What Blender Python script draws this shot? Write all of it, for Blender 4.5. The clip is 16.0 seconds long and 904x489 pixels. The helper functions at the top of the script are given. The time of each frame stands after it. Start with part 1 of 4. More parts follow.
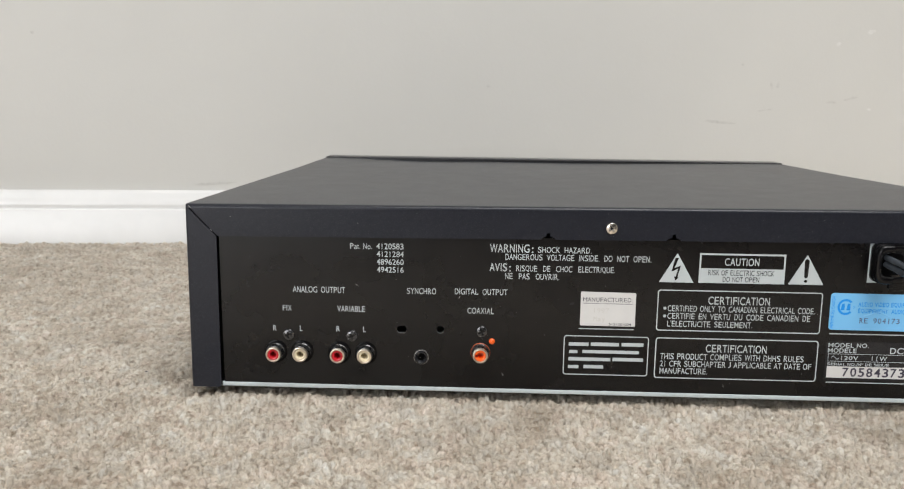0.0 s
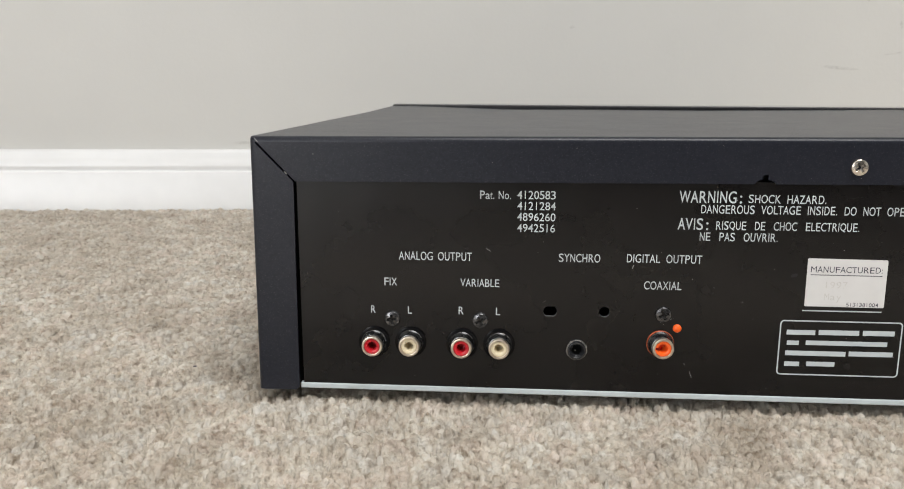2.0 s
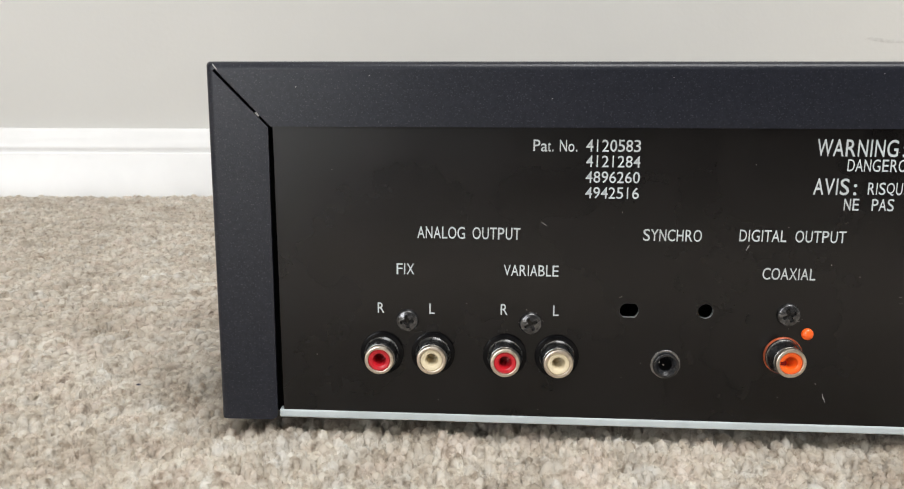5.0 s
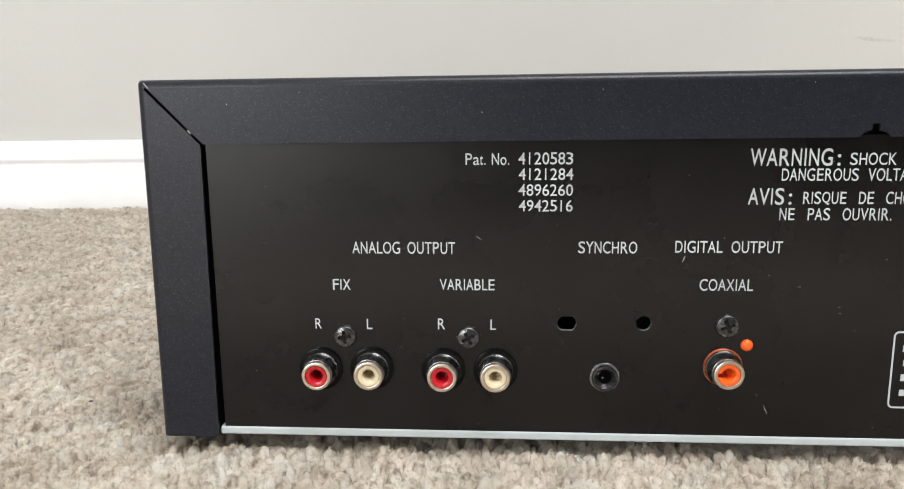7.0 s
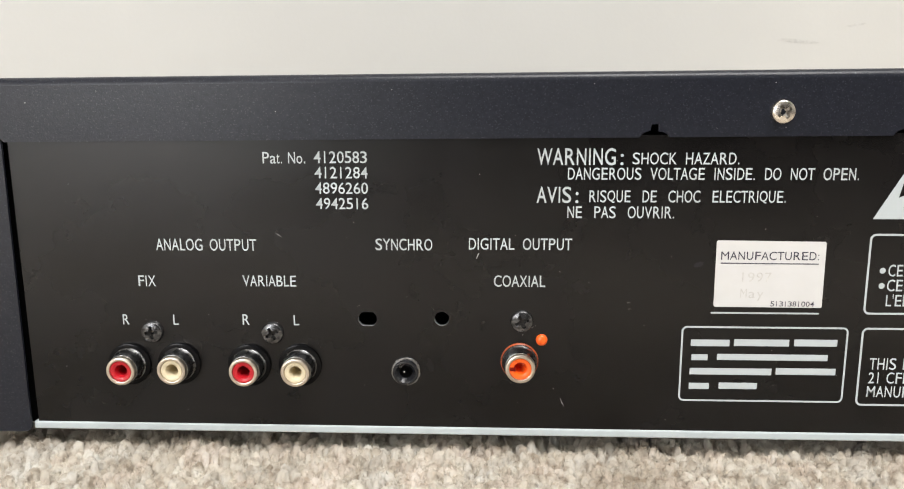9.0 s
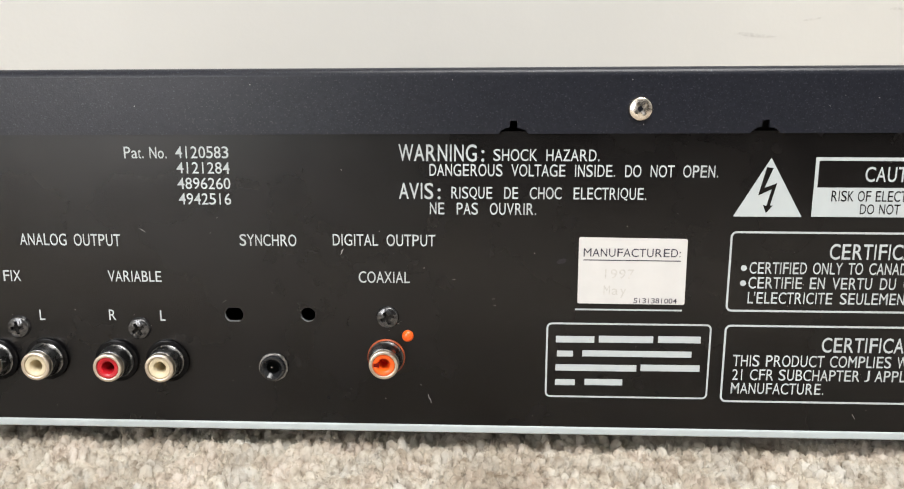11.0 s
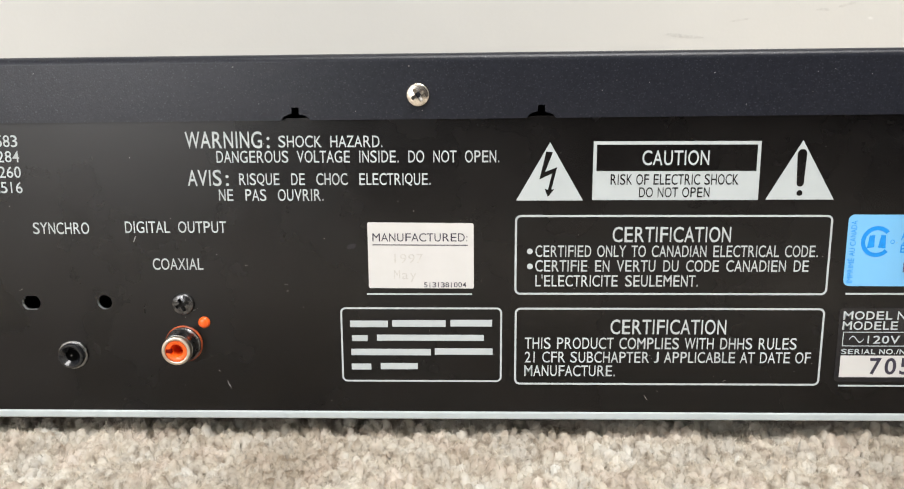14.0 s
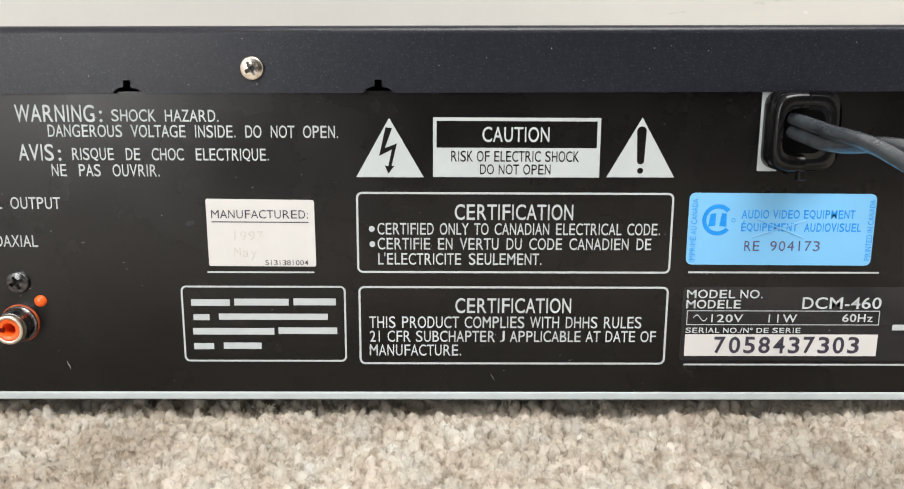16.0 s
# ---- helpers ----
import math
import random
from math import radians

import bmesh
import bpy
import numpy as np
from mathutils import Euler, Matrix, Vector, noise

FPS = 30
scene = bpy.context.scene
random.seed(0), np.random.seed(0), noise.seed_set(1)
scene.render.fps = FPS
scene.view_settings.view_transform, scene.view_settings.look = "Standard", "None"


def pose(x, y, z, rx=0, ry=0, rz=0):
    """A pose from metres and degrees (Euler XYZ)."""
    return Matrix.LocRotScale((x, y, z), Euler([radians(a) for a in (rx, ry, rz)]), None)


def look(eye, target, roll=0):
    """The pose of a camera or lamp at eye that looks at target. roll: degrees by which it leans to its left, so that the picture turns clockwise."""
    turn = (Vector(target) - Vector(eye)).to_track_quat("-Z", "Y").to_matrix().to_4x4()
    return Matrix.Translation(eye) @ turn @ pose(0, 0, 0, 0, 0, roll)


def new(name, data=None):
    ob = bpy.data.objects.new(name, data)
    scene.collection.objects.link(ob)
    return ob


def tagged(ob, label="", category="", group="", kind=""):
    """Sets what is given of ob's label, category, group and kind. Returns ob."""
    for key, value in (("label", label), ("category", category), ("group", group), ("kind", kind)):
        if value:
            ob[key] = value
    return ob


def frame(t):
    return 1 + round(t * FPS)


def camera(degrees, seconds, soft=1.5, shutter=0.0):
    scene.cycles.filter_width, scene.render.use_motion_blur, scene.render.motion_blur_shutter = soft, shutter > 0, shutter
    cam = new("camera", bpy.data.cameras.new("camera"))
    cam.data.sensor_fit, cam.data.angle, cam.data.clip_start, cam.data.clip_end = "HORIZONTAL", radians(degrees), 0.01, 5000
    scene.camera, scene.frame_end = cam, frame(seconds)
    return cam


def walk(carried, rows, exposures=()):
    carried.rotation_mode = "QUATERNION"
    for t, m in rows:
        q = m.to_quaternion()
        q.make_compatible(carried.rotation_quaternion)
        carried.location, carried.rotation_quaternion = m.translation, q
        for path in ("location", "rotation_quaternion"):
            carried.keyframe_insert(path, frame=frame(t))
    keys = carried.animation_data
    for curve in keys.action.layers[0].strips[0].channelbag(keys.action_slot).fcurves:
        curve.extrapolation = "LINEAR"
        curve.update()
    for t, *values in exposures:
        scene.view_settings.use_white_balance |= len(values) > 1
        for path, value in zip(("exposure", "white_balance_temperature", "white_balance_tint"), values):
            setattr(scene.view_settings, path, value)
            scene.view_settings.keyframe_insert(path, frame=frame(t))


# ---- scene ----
import functools

cam = camera(58.0, 16.0, soft=1.0)
cam.data.dof.use_dof, cam.data.dof.focus_distance, cam.data.dof.aperture_fstop = True, 0.27, 48.0
# seconds, place in metres, then the turns about x, y and z in degrees
PATH = [
    (0.0, 0.15261, -0.41183, 0.15563, 80.430, -0.736, 2.266),
    (0.5, 0.12957, -0.38137, 0.14533, 79.880, -0.696, 3.131),
    (1.0, 0.11482, -0.35406, 0.13754, 79.649, -0.752, 3.408),
    (1.5, 0.10334, -0.32424, 0.13181, 79.233, -0.469, 3.932),
    (2.0, 0.09426, -0.29715, 0.12451, 78.802, -0.325, 3.880),
    (2.5, 0.08600, -0.27342, 0.11554, 78.498, -0.256, 3.564),
    (3.0, 0.07759, -0.25447, 0.10765, 78.415, -0.276, 3.281),
    (3.5, 0.07720, -0.23986, 0.10264, 78.546, -0.418, 3.219),
    (4.0, 0.07587, -0.22410, 0.10053, 78.664, -0.584, 3.034),
    (4.2, 0.07432, -0.21894, 0.09956, 78.620, -0.573, 3.008),
    (6.3, 0.07953, -0.21050, 0.10130, 79.119, 0.007, 3.289),
    (6.5, 0.08234, -0.21004, 0.10116, 79.025, 0.170, 3.374),
    (7.0, 0.09479, -0.21049, 0.10300, 78.985, 0.427, 3.651),
    (7.5, 0.10887, -0.21102, 0.10302, 79.179, 0.530, 3.403),
    (8.0, 0.12116, -0.21166, 0.10557, 79.151, 0.581, 2.924),
    (8.5, 0.13339, -0.21185, 0.10535, 78.909, 0.472, 2.774),
    (9.0, 0.14379, -0.21240, 0.10309, 78.913, 0.157, 2.470),
    (9.5, 0.15636, -0.21172, 0.10126, 78.883, -0.115, 1.860),
    (9.7, 0.16084, -0.21126, 0.10157, 78.854, -0.177, 1.621),
    (11.8, 0.18591, -0.21046, 0.10487, 78.096, -0.116, 2.171),
    (12.0, 0.18863, -0.21081, 0.10407, 78.150, -0.179, 1.938),
    (12.5, 0.19767, -0.21066, 0.10261, 78.181, -0.024, 1.789),
    (13.0, 0.20967, -0.21155, 0.10228, 78.565, 0.066, 1.778),
    (13.5, 0.22118, -0.21167, 0.10026, 78.727, 0.177, 1.533),
    (14.0, 0.23087, -0.21295, 0.09903, 78.823, 0.204, 1.162),
    (14.5, 0.23856, -0.21212, 0.09676, 78.873, 0.198, 0.594),
    (15.0, 0.24557, -0.21229, 0.09601, 78.698, 0.041, 0.191),
    (15.5, 0.25628, -0.21041, 0.09585, 78.514, -0.119, -0.170),
    (16.0, 0.26599, -0.21116, 0.09374, 78.548, -0.288, -0.548),
]
EXPOSURES = [(0.0, -0.32, 6390, 10), (2.0, -0.33, 6390, 10), (4.0, -0.20, 6390, 10), (6.5, -0.11, 6400, 10), (9.0, 0.09, 6500, 10), (12.5, 0.12, 6500, 10), (16.0, 0.06, 6500, 10)]
walk(cam, [(t, pose(x, y, z, rx, ry, rz)) for t, x, y, z, rx, ry, rz in PATH], EXPOSURES)

# ---------------------------------------------------------------- light
world = bpy.data.worlds.new("sky")
scene.world = world
world.use_nodes = True
wn = world.node_tree.nodes
sky = wn.new("ShaderNodeTexSky")
sky.sky_type = "NISHITA"
sky.sun_disc = False
sky.sun_elevation, sky.sun_rotation = radians(35), radians(200)
wn["Background"].inputs["Strength"].default_value = 0.1
world.node_tree.links.new(sky.outputs[0], wn["Background"].inputs[0])

# the room stands turned a little against the player; its far wall runs along local x
ROOM = pose(0, 0.526, 0, 0, 0, 7.43)
EAST, WEST, SOUTH, HIGH, PILE = 2.4, -2.8, -4.0, 2.42, -0.0055
# opening of the made-up roof window, along x and y
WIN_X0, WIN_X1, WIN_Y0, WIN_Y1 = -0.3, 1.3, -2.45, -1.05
# tall window in the south wall: along x, and its height
TALL_X0, TALL_X1, TALL_Z0, TALL_Z1 = -2.75, -1.5, 0.03, 2.1


def area_lamp(name, eye, target, wide, high, watts, colour):
    lamp = bpy.data.lights.new(name, "AREA")
    lamp.shape, lamp.size, lamp.size_y, lamp.energy, lamp.color = "RECTANGLE", wide, high, watts, colour
    ob = new(name, lamp)
    ob.matrix_world = ROOM @ look(eye, target)
    return ob


# lamp in the made-up roof window, added to light the carpet from above
area_lamp("added_roof_light", ((WIN_X0 + WIN_X1) / 2, (WIN_Y0 + WIN_Y1) / 2, HIGH + 0.02), ((WIN_X0 + WIN_X1) / 2, (WIN_Y0 + WIN_Y1) / 2 + 0.001, 0),
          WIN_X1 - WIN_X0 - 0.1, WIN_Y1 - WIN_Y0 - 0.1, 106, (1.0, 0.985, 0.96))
area_lamp("tall_window_daylight", ((TALL_X0 + TALL_X1) / 2, SOUTH - 0.03, (TALL_Z0 + TALL_Z1) / 2), ((TALL_X0 + TALL_X1) / 2, 0, (TALL_Z0 + TALL_Z1) / 2),
          TALL_X1 - TALL_X0 - 0.1, TALL_Z1 - TALL_Z0 - 0.1, 86, (0.97, 0.98, 1.0))


# ---------------------------------------------------------------- materials
class Nodes:
    """A node material with short calls."""

    def __init__(self, name):
        self.mat = bpy.data.materials.new(name)
        self.mat.use_nodes = True
        self.tree = self.mat.node_tree
        self.bsdf = self.tree.nodes["Principled BSDF"]

    def add(self, kind, **values):
        node = self.tree.nodes.new(kind)
        for key, value in values.items():
            node.inputs[key.replace("_", " ")].default_value = value
        return node

    def link(self, a, b):
        self.tree.links.new(a, b)

    def coords(self):
        return self.add("ShaderNodeNewGeometry").outputs["Position"]

    def noise(self, scale, detail=3.0, rough=0.55):
        n = self.add("ShaderNodeTexNoise", Scale=scale, Detail=detail, Roughness=rough)
        self.link(self.coords(), n.inputs["Vector"])
        return n.outputs["Fac"]

    def ramp(self, fac, stops):
        r = self.tree.nodes.new("ShaderNodeValToRGB")
        el = r.color_ramp.elements
        while len(el) < len(stops):
            el.new(0.5)
        for e, (p, c) in zip(el, stops):
            e.position, e.color = p, (*c, 1)
        self.link(fac, r.inputs[0])
        return r.outputs[0]

    def mapped(self, fac, a, b, lo=0.3, hi=0.7):
        m = self.add("ShaderNodeMapRange")
        m.inputs[1].default_value, m.inputs[2].default_value = lo, hi
        m.inputs[3].default_value, m.inputs[4].default_value = a, b
        self.link(fac, m.inputs[0])
        return m.outputs[0]

    def mixed(self, fac, a, b):
        m = self.tree.nodes.new("ShaderNodeMix")
        m.data_type = "RGBA"
        self.link(fac, m.inputs[0])
        for i, c in ((6, a), (7, b)):
            if isinstance(c, tuple):
                m.inputs[i].default_value = (*c, 1)
            else:
                self.link(c, m.inputs[i])
        return m.outputs[2]

    def bump(self, fac, metres, strength=1.0):
        b = self.add("ShaderNodeBump", Strength=strength, Distance=metres)
        self.link(fac, b.inputs["Height"])
        if self.bsdf.inputs["Normal"].links:
            self.link(self.bsdf.inputs["Normal"].links[0].from_socket, b.inputs["Normal"])
        self.link(b.outputs[0], self.bsdf.inputs["Normal"])

    def put(self, key, value):
        if hasattr(value, "node"):
            self.link(value, self.bsdf.inputs[key])
        else:
            self.bsdf.inputs[key].default_value = (*value, 1) if isinstance(value, tuple) else value
        return self


def plain(name, colour, rough=0.5, metal=0.0, vary=0.08, scale=300.0, bump=0.0):
    """A surface with slight mottling and grain."""
    m = Nodes(name)
    dark = tuple(c * (1 - vary) for c in colour)
    light = tuple(min(1, c * (1 + vary)) for c in colour)
    m.put("Base Color", m.ramp(m.noise(scale), [(0.3, dark), (0.7, light)]))
    m.put("Roughness", m.mapped(m.noise(scale * 0.37), rough * 0.9, min(1, rough * 1.1)))
    m.put("Metallic", metal)
    if bump:
        m.bump(m.noise(scale * 2), bump)
    return m.mat


def cover_paint():
    """Textured blue-black vinyl paint with fine light flecks."""
    m = Nodes("cover_paint")
    base = m.ramp(m.noise(900, 4), [(0.3, (0.0085, 0.0095, 0.0145)), (0.7, (0.0140, 0.0155, 0.0225))])
    fleck = m.mapped(m.noise(2100, 2), 0.0, 1.0, 0.60, 0.70)
    m.put("Base Color", m.mixed(fleck, base, (0.041, 0.045, 0.054)))
    m.put("Roughness", m.mapped(m.noise(60, 3), 0.31, 0.335))
    m.put("Specular IOR Level", 0.30)
    m.bump(m.noise(2400, 3), 0.00005)
    return m.mat


def panel_paint():
    """Semi-matt black stoved paint on the rear plate, smudged."""
    m = Nodes("panel_paint")
    m.put("Base Color", m.ramp(m.noise(70, 4), [(0.3, (0.0022, 0.0019, 0.0021)), (0.7, (0.0034, 0.0029, 0.0031))]))
    m.put("Roughness", m.mapped(m.noise(30, 5), 0.22, 0.33, 0.36, 0.64))
    m.put("Specular IOR Level", 0.38)
    m.bump(m.noise(4200, 2), 0.000012)
    return m.mat


def wall_paint():
    m = Nodes("wall_paint")
    m.put("Base Color", m.ramp(m.noise(5, 4), [(0.3, (0.520, 0.513, 0.487)), (0.7, (0.542, 0.535, 0.508))]))
    m.put("Roughness", m.mapped(m.noise(8), 0.5, 0.62))
    m.bump(m.noise(260, 3), 0.0003, 0.35)
    m.bump(m.noise(14, 2), 0.002, 0.12)
    return m.mat


def carpet_yarn(name, seeping):
    """Cut-pile wool mix: every tuft takes its own beige."""
    m = Nodes(name)
    island = m.add("ShaderNodeNewGeometry").outputs["Random Per Island"]
    tuft = m.ramp(island, [(0.0, (0.735, 0.685, 0.62)), (0.25, (0.85, 0.81, 0.757)), (0.7, (0.905, 0.875, 0.833)), (1.0, (0.965, 0.95, 0.92))])
    drift = m.add("ShaderNodeMath")
    drift.operation = "MULTIPLY_ADD"
    m.link(m.noise(13, 2), drift.inputs[0])
    drift.inputs[1].default_value = 0.45
    half = m.mapped(m.noise(42, 3), 0.0, 0.55, 0.0, 1.0)
    m.link(half, drift.inputs[2])
    patch = m.ramp(drift.outputs[0], [(0.36, (0.75, 0.71, 0.665)), (0.60, (1.0, 1.0, 1.0))])
    # clump tones; the brown low end also imitates shade between tufts
    clump = m.ramp(m.noise(290, 2), [(0.33, (0.62, 0.57, 0.52)), (0.44, (0.88, 0.855, 0.83)), (0.58, (1.0, 1.0, 1.0))])
    hue = m.ramp(m.noise(75, 2), [(0.36, (1.0, 0.955, 0.905)), (0.5, (1.0, 0.985, 0.93)), (0.64, (0.985, 0.99, 0.97))])
    mul = tuft
    for layer in (patch, clump, hue):
        top = m.tree.nodes.new("ShaderNodeMix")
        top.data_type, top.blend_type = "RGBA", "MULTIPLY"
        top.inputs[0].default_value = 1.0
        m.link(mul, top.inputs[6])
        m.link(layer, top.inputs[7])
        mul = top.outputs[2]
    m.put("Base Color", mul)
    m.put("Roughness", 0.5)
    m.put("Sheen Weight", 0.2)
    m.bump(m.noise(1500, 3), 0.0002, 0.6)
    # light seeps through the fibres
    seep = m.tree.nodes.new("ShaderNodeBsdfTranslucent")
    m.link(mul, seep.inputs["Color"])
    both = m.tree.nodes.new("ShaderNodeMixShader")
    both.inputs[0].default_value = seeping
    m.link(m.bsdf.outputs[0], both.inputs[1])
    m.link(seep.outputs[0], both.inputs[2])
    m.link(both.outputs[0], m.tree.nodes["Material Output"].inputs["Surface"])
    return m.mat


def glass():
    m = Nodes("window_glass")
    m.put("Roughness", 0.0).put("Transmission Weight", 1.0).put("IOR", 1.45)
    return m.mat


COVER, PANEL, WALL, YARN, GLASS = cover_paint(), panel_paint(), wall_paint(), carpet_yarn("carpet_yarn", 0.5), glass()
FIBRE = carpet_yarn("carpet_fibre_ends", 0.5)
BACKING = plain("carpet_backing", (0.66, 0.588, 0.50), 0.95, vary=0.22, scale=240, bump=0.002)
DARK_WALL = plain("unseen_dark_wall", (0.032, 0.028, 0.027), 0.7, vary=0.1, scale=6)
CHIP = plain("fresh_filler", (0.585, 0.578, 0.555), 0.7, vary=0.05, scale=200)
DARK_FLOOR = plain("unseen_dark_floor", (0.020, 0.014, 0.012), 0.55, vary=0.3, scale=12)
TRIM = plain("trim_gloss_white", (0.69, 0.69, 0.683), 0.32, vary=0.03, scale=30)
CEILING = plain("ceiling_white", (0.80, 0.79, 0.77), 0.8, vary=0.03, scale=20)
ZINC = plain("grey_zinc_plate", (0.44, 0.49, 0.50), 0.42, vary=0.05, scale=150)
STEEL = plain("cut_steel_edge", (0.62, 0.64, 0.65), 0.35, 0.7, vary=0.08, scale=500)
NICKEL = plain("nickel_plating", (0.62, 0.575, 0.51), 0.24, 1.0, vary=0.25, scale=600)
BLACK_ZINC = plain("black_screw_plating", (0.10, 0.10, 0.102), 0.2, 0.85, vary=0.6, scale=1100, bump=0.00006)
COLLAR = plain("polished_dark_nickel", (0.28, 0.28, 0.28), 0.27, 1.0, vary=0.12, scale=700)
# screw recess tones: wear and grime, with the recess shade painted in
WORN_SHADE = plain("dull_worn_shaded_metal", (0.34, 0.32, 0.29), 0.4, 0.9, vary=0.4, scale=1500)
GRIME_SHADE = plain("grimy_shaded_recess", (0.02, 0.018, 0.016), 0.7, vary=0.3, scale=900)
PLASTIC = plain("black_plastic", (0.007, 0.007, 0.008), 0.2, vary=0.15, scale=400)
JACK = plain("black_moulded_plastic", (0.012, 0.0125, 0.014), 0.2, vary=0.2, scale=600)
SOCKET_RIM = plain("worn_champagne_nickel", (0.66, 0.585, 0.49), 0.34, 1.0, vary=0.10, scale=900)
FLANGE = plain("matt_black_plastic", (0.004, 0.004, 0.0045), 0.16, vary=0.15, scale=400)
DEEP_RED = plain("dark_red_plastic", (0.13, 0.006, 0.004), 0.7, vary=0.1, scale=500)
RUBBER = plain("black_rubber", (0.004, 0.004, 0.0045), 0.2, vary=0.2, scale=500, bump=0.00003)
CORD = plain("cord_sheath", (0.052, 0.059, 0.068), 0.22, vary=0.2, scale=300, bump=0.00002)
SHEATH_PRINT = plain("worn_pale_print", (0.10, 0.10, 0.105), 0.5, vary=0.5, scale=1500)
FRONT = plain("front_panel_plastic", (0.012, 0.012, 0.013), 0.35, vary=0.1, scale=200)
RED = plain("red_plastic", (0.44, 0.010, 0.018), 0.28, vary=0.06, scale=400)
CREAM = plain("cream_plastic", (0.63, 0.545, 0.375), 0.33, vary=0.05, scale=400)
ORANGE = plain("orange_plastic", (0.85, 0.115, 0.012), 0.3, vary=0.05, scale=400)
WASHER = plain("grimy_orange_plastic", (0.30, 0.055, 0.014), 0.35, vary=0.6, scale=330)
INK = plain("pale_grey_ink", (0.45, 0.49, 0.50), 0.55, vary=0.025, scale=150)
PAPER = plain("white_sticker_paper", (0.60, 0.592, 0.58), 0.5, vary=0.02, scale=200)
INK_DARK = plain("dark_print", (0.035, 0.03, 0.05), 0.5, vary=0.1, scale=600)
INK_FAINT = plain("faded_typed_ink", (0.53, 0.515, 0.49), 0.55, vary=0.15, scale=900)
BLUE = plain("sky_blue_sticker", (0.175, 0.47, 0.78), 0.38, vary=0.03, scale=60)
INK_STAMP = plain("dotted_violet_stamp", (0.085, 0.075, 0.16), 0.55, vary=0.5, scale=2500)
INK_BLUE = plain("deep_blue_print", (0.002, 0.25, 0.74), 0.5, vary=0.08, scale=600)
PLATE = plain("gloss_black_label", (0.010, 0.010, 0.013), 0.22, vary=0.1, scale=100)
# near-black that puts shade into gaps and recesses by colour
VOID = plain("painted_recess_shade", (0.002, 0.002, 0.002), 0.95, vary=0.1, scale=300)
for dull, shine in ((VOID, 0.03), (FLANGE, 0.12), (DEEP_RED, 0.05), (RUBBER, 0.3), (CORD, 0.6)):
    dull.node_tree.nodes["Principled BSDF"].inputs["Specular IOR Level"].default_value = shine
SCRATCH = plain("scratched_bare_metal", (0.35, 0.34, 0.33), 0.5, vary=0.3, scale=900)
GREASE = plain("greasy_smear", (0.010, 0.010, 0.014), 0.5, vary=0.4, scale=800)
SMUDGE = plain("grey_wall_scuff", (0.492, 0.484, 0.46), 0.7, vary=0.1, scale=300)


# ---------------------------------------------------------------- makers
def mesh_of(bm, name, materials, smooth=None):
    bmesh.ops.recalc_face_normals(bm, faces=bm.faces[:])
    me = bpy.data.meshes.new(name)
    bm.to_mesh(me)
    bm.free()
    for m in materials if isinstance(materials, (list, tuple)) else [materials]:
        me.materials.append(m)
    if smooth is not None:
        me.shade_smooth()
        me.set_sharp_from_angle(angle=radians(smooth))
    return me


def world_place(ob):
    p = ob.matrix_basis.translation.copy()
    return p + world_place(ob.parent) if ob.parent else p


def settle(me, name, parent=None):
    """Link a mesh whose points are in world metres; its origin goes to the middle of its foot."""
    co = np.empty(len(me.vertices) * 3)
    me.vertices.foreach_get("co", co)
    co = co.reshape(-1, 3)
    lo, hi = co.min(0), co.max(0)
    at = Vector(((lo[0] + hi[0]) / 2, (lo[1] + hi[1]) / 2, lo[2]))
    me.transform(Matrix.Translation(-at))
    ob = new(name, me)
    if parent:
        ob.parent = parent
        ob.location = at - world_place(parent)
    else:
        ob.location = at
    return ob


def part(name, bm, material, parent, label="", smooth=None):
    ob = settle(mesh_of(bm, name, material, smooth), name, parent)
    return tagged(ob, label) if label else ob


def structure(name, bm, material, label, category, smooth=None):
    """A piece of the room, given in the room's own axes."""
    bmesh.ops.transform(bm, matrix=ROOM, verts=bm.verts[:])
    return tagged(settle(mesh_of(bm, name, material, smooth), name), label, category, kind="structure")


def add_box(bm, x0, x1, y0, y1, z0, z1, bevel=0.0, segments=2):
    made = bmesh.ops.create_cube(bm, size=1)["verts"]
    for v in made:
        v.co = Vector((x0 + (v.co.x + 0.5) * (x1 - x0), y0 + (v.co.y + 0.5) * (y1 - y0), z0 + (v.co.z + 0.5) * (z1 - z0)))
    if bevel:
        edges = list({e for v in made for e in v.link_edges})
        bmesh.ops.bevel(bm, geom=edges, offset=bevel, segments=segments, affect="EDGES", profile=0.5)
    return bm


def box(*size, bevel=0.0, segments=2):
    return add_box(bmesh.new(), *size, bevel=bevel, segments=segments)


MM = 0.001


def add_lathe(bm, x, z, profile, n=40, y=0.0):
    """Turn (radius, height above the plate) in millimetres about an axis that stands out of the plate towards -y."""
    rings = []
    for r, h in profile:
        if r <= 0:
            rings.append([bm.verts.new((x * MM, y - h * MM, z * MM))])
        else:
            rings.append([bm.verts.new((x * MM + r * MM * math.cos(a), y - h * MM, z * MM + r * MM * math.sin(a)))
                          for a in (2 * math.pi * i / n for i in range(n))])
    for a, b in zip(rings, rings[1:]):
        for i in range(n):
            j = (i + 1) % n
            if len(a) == 1 and len(b) > 1:
                bm.faces.new((a[0], b[j], b[i]))
            elif len(b) == 1 and len(a) > 1:
                bm.faces.new((a[i], a[j], b[0]))
            elif len(a) > 1:
                bm.faces.new((a[i], a[j], b[j], b[i]))
    return bm


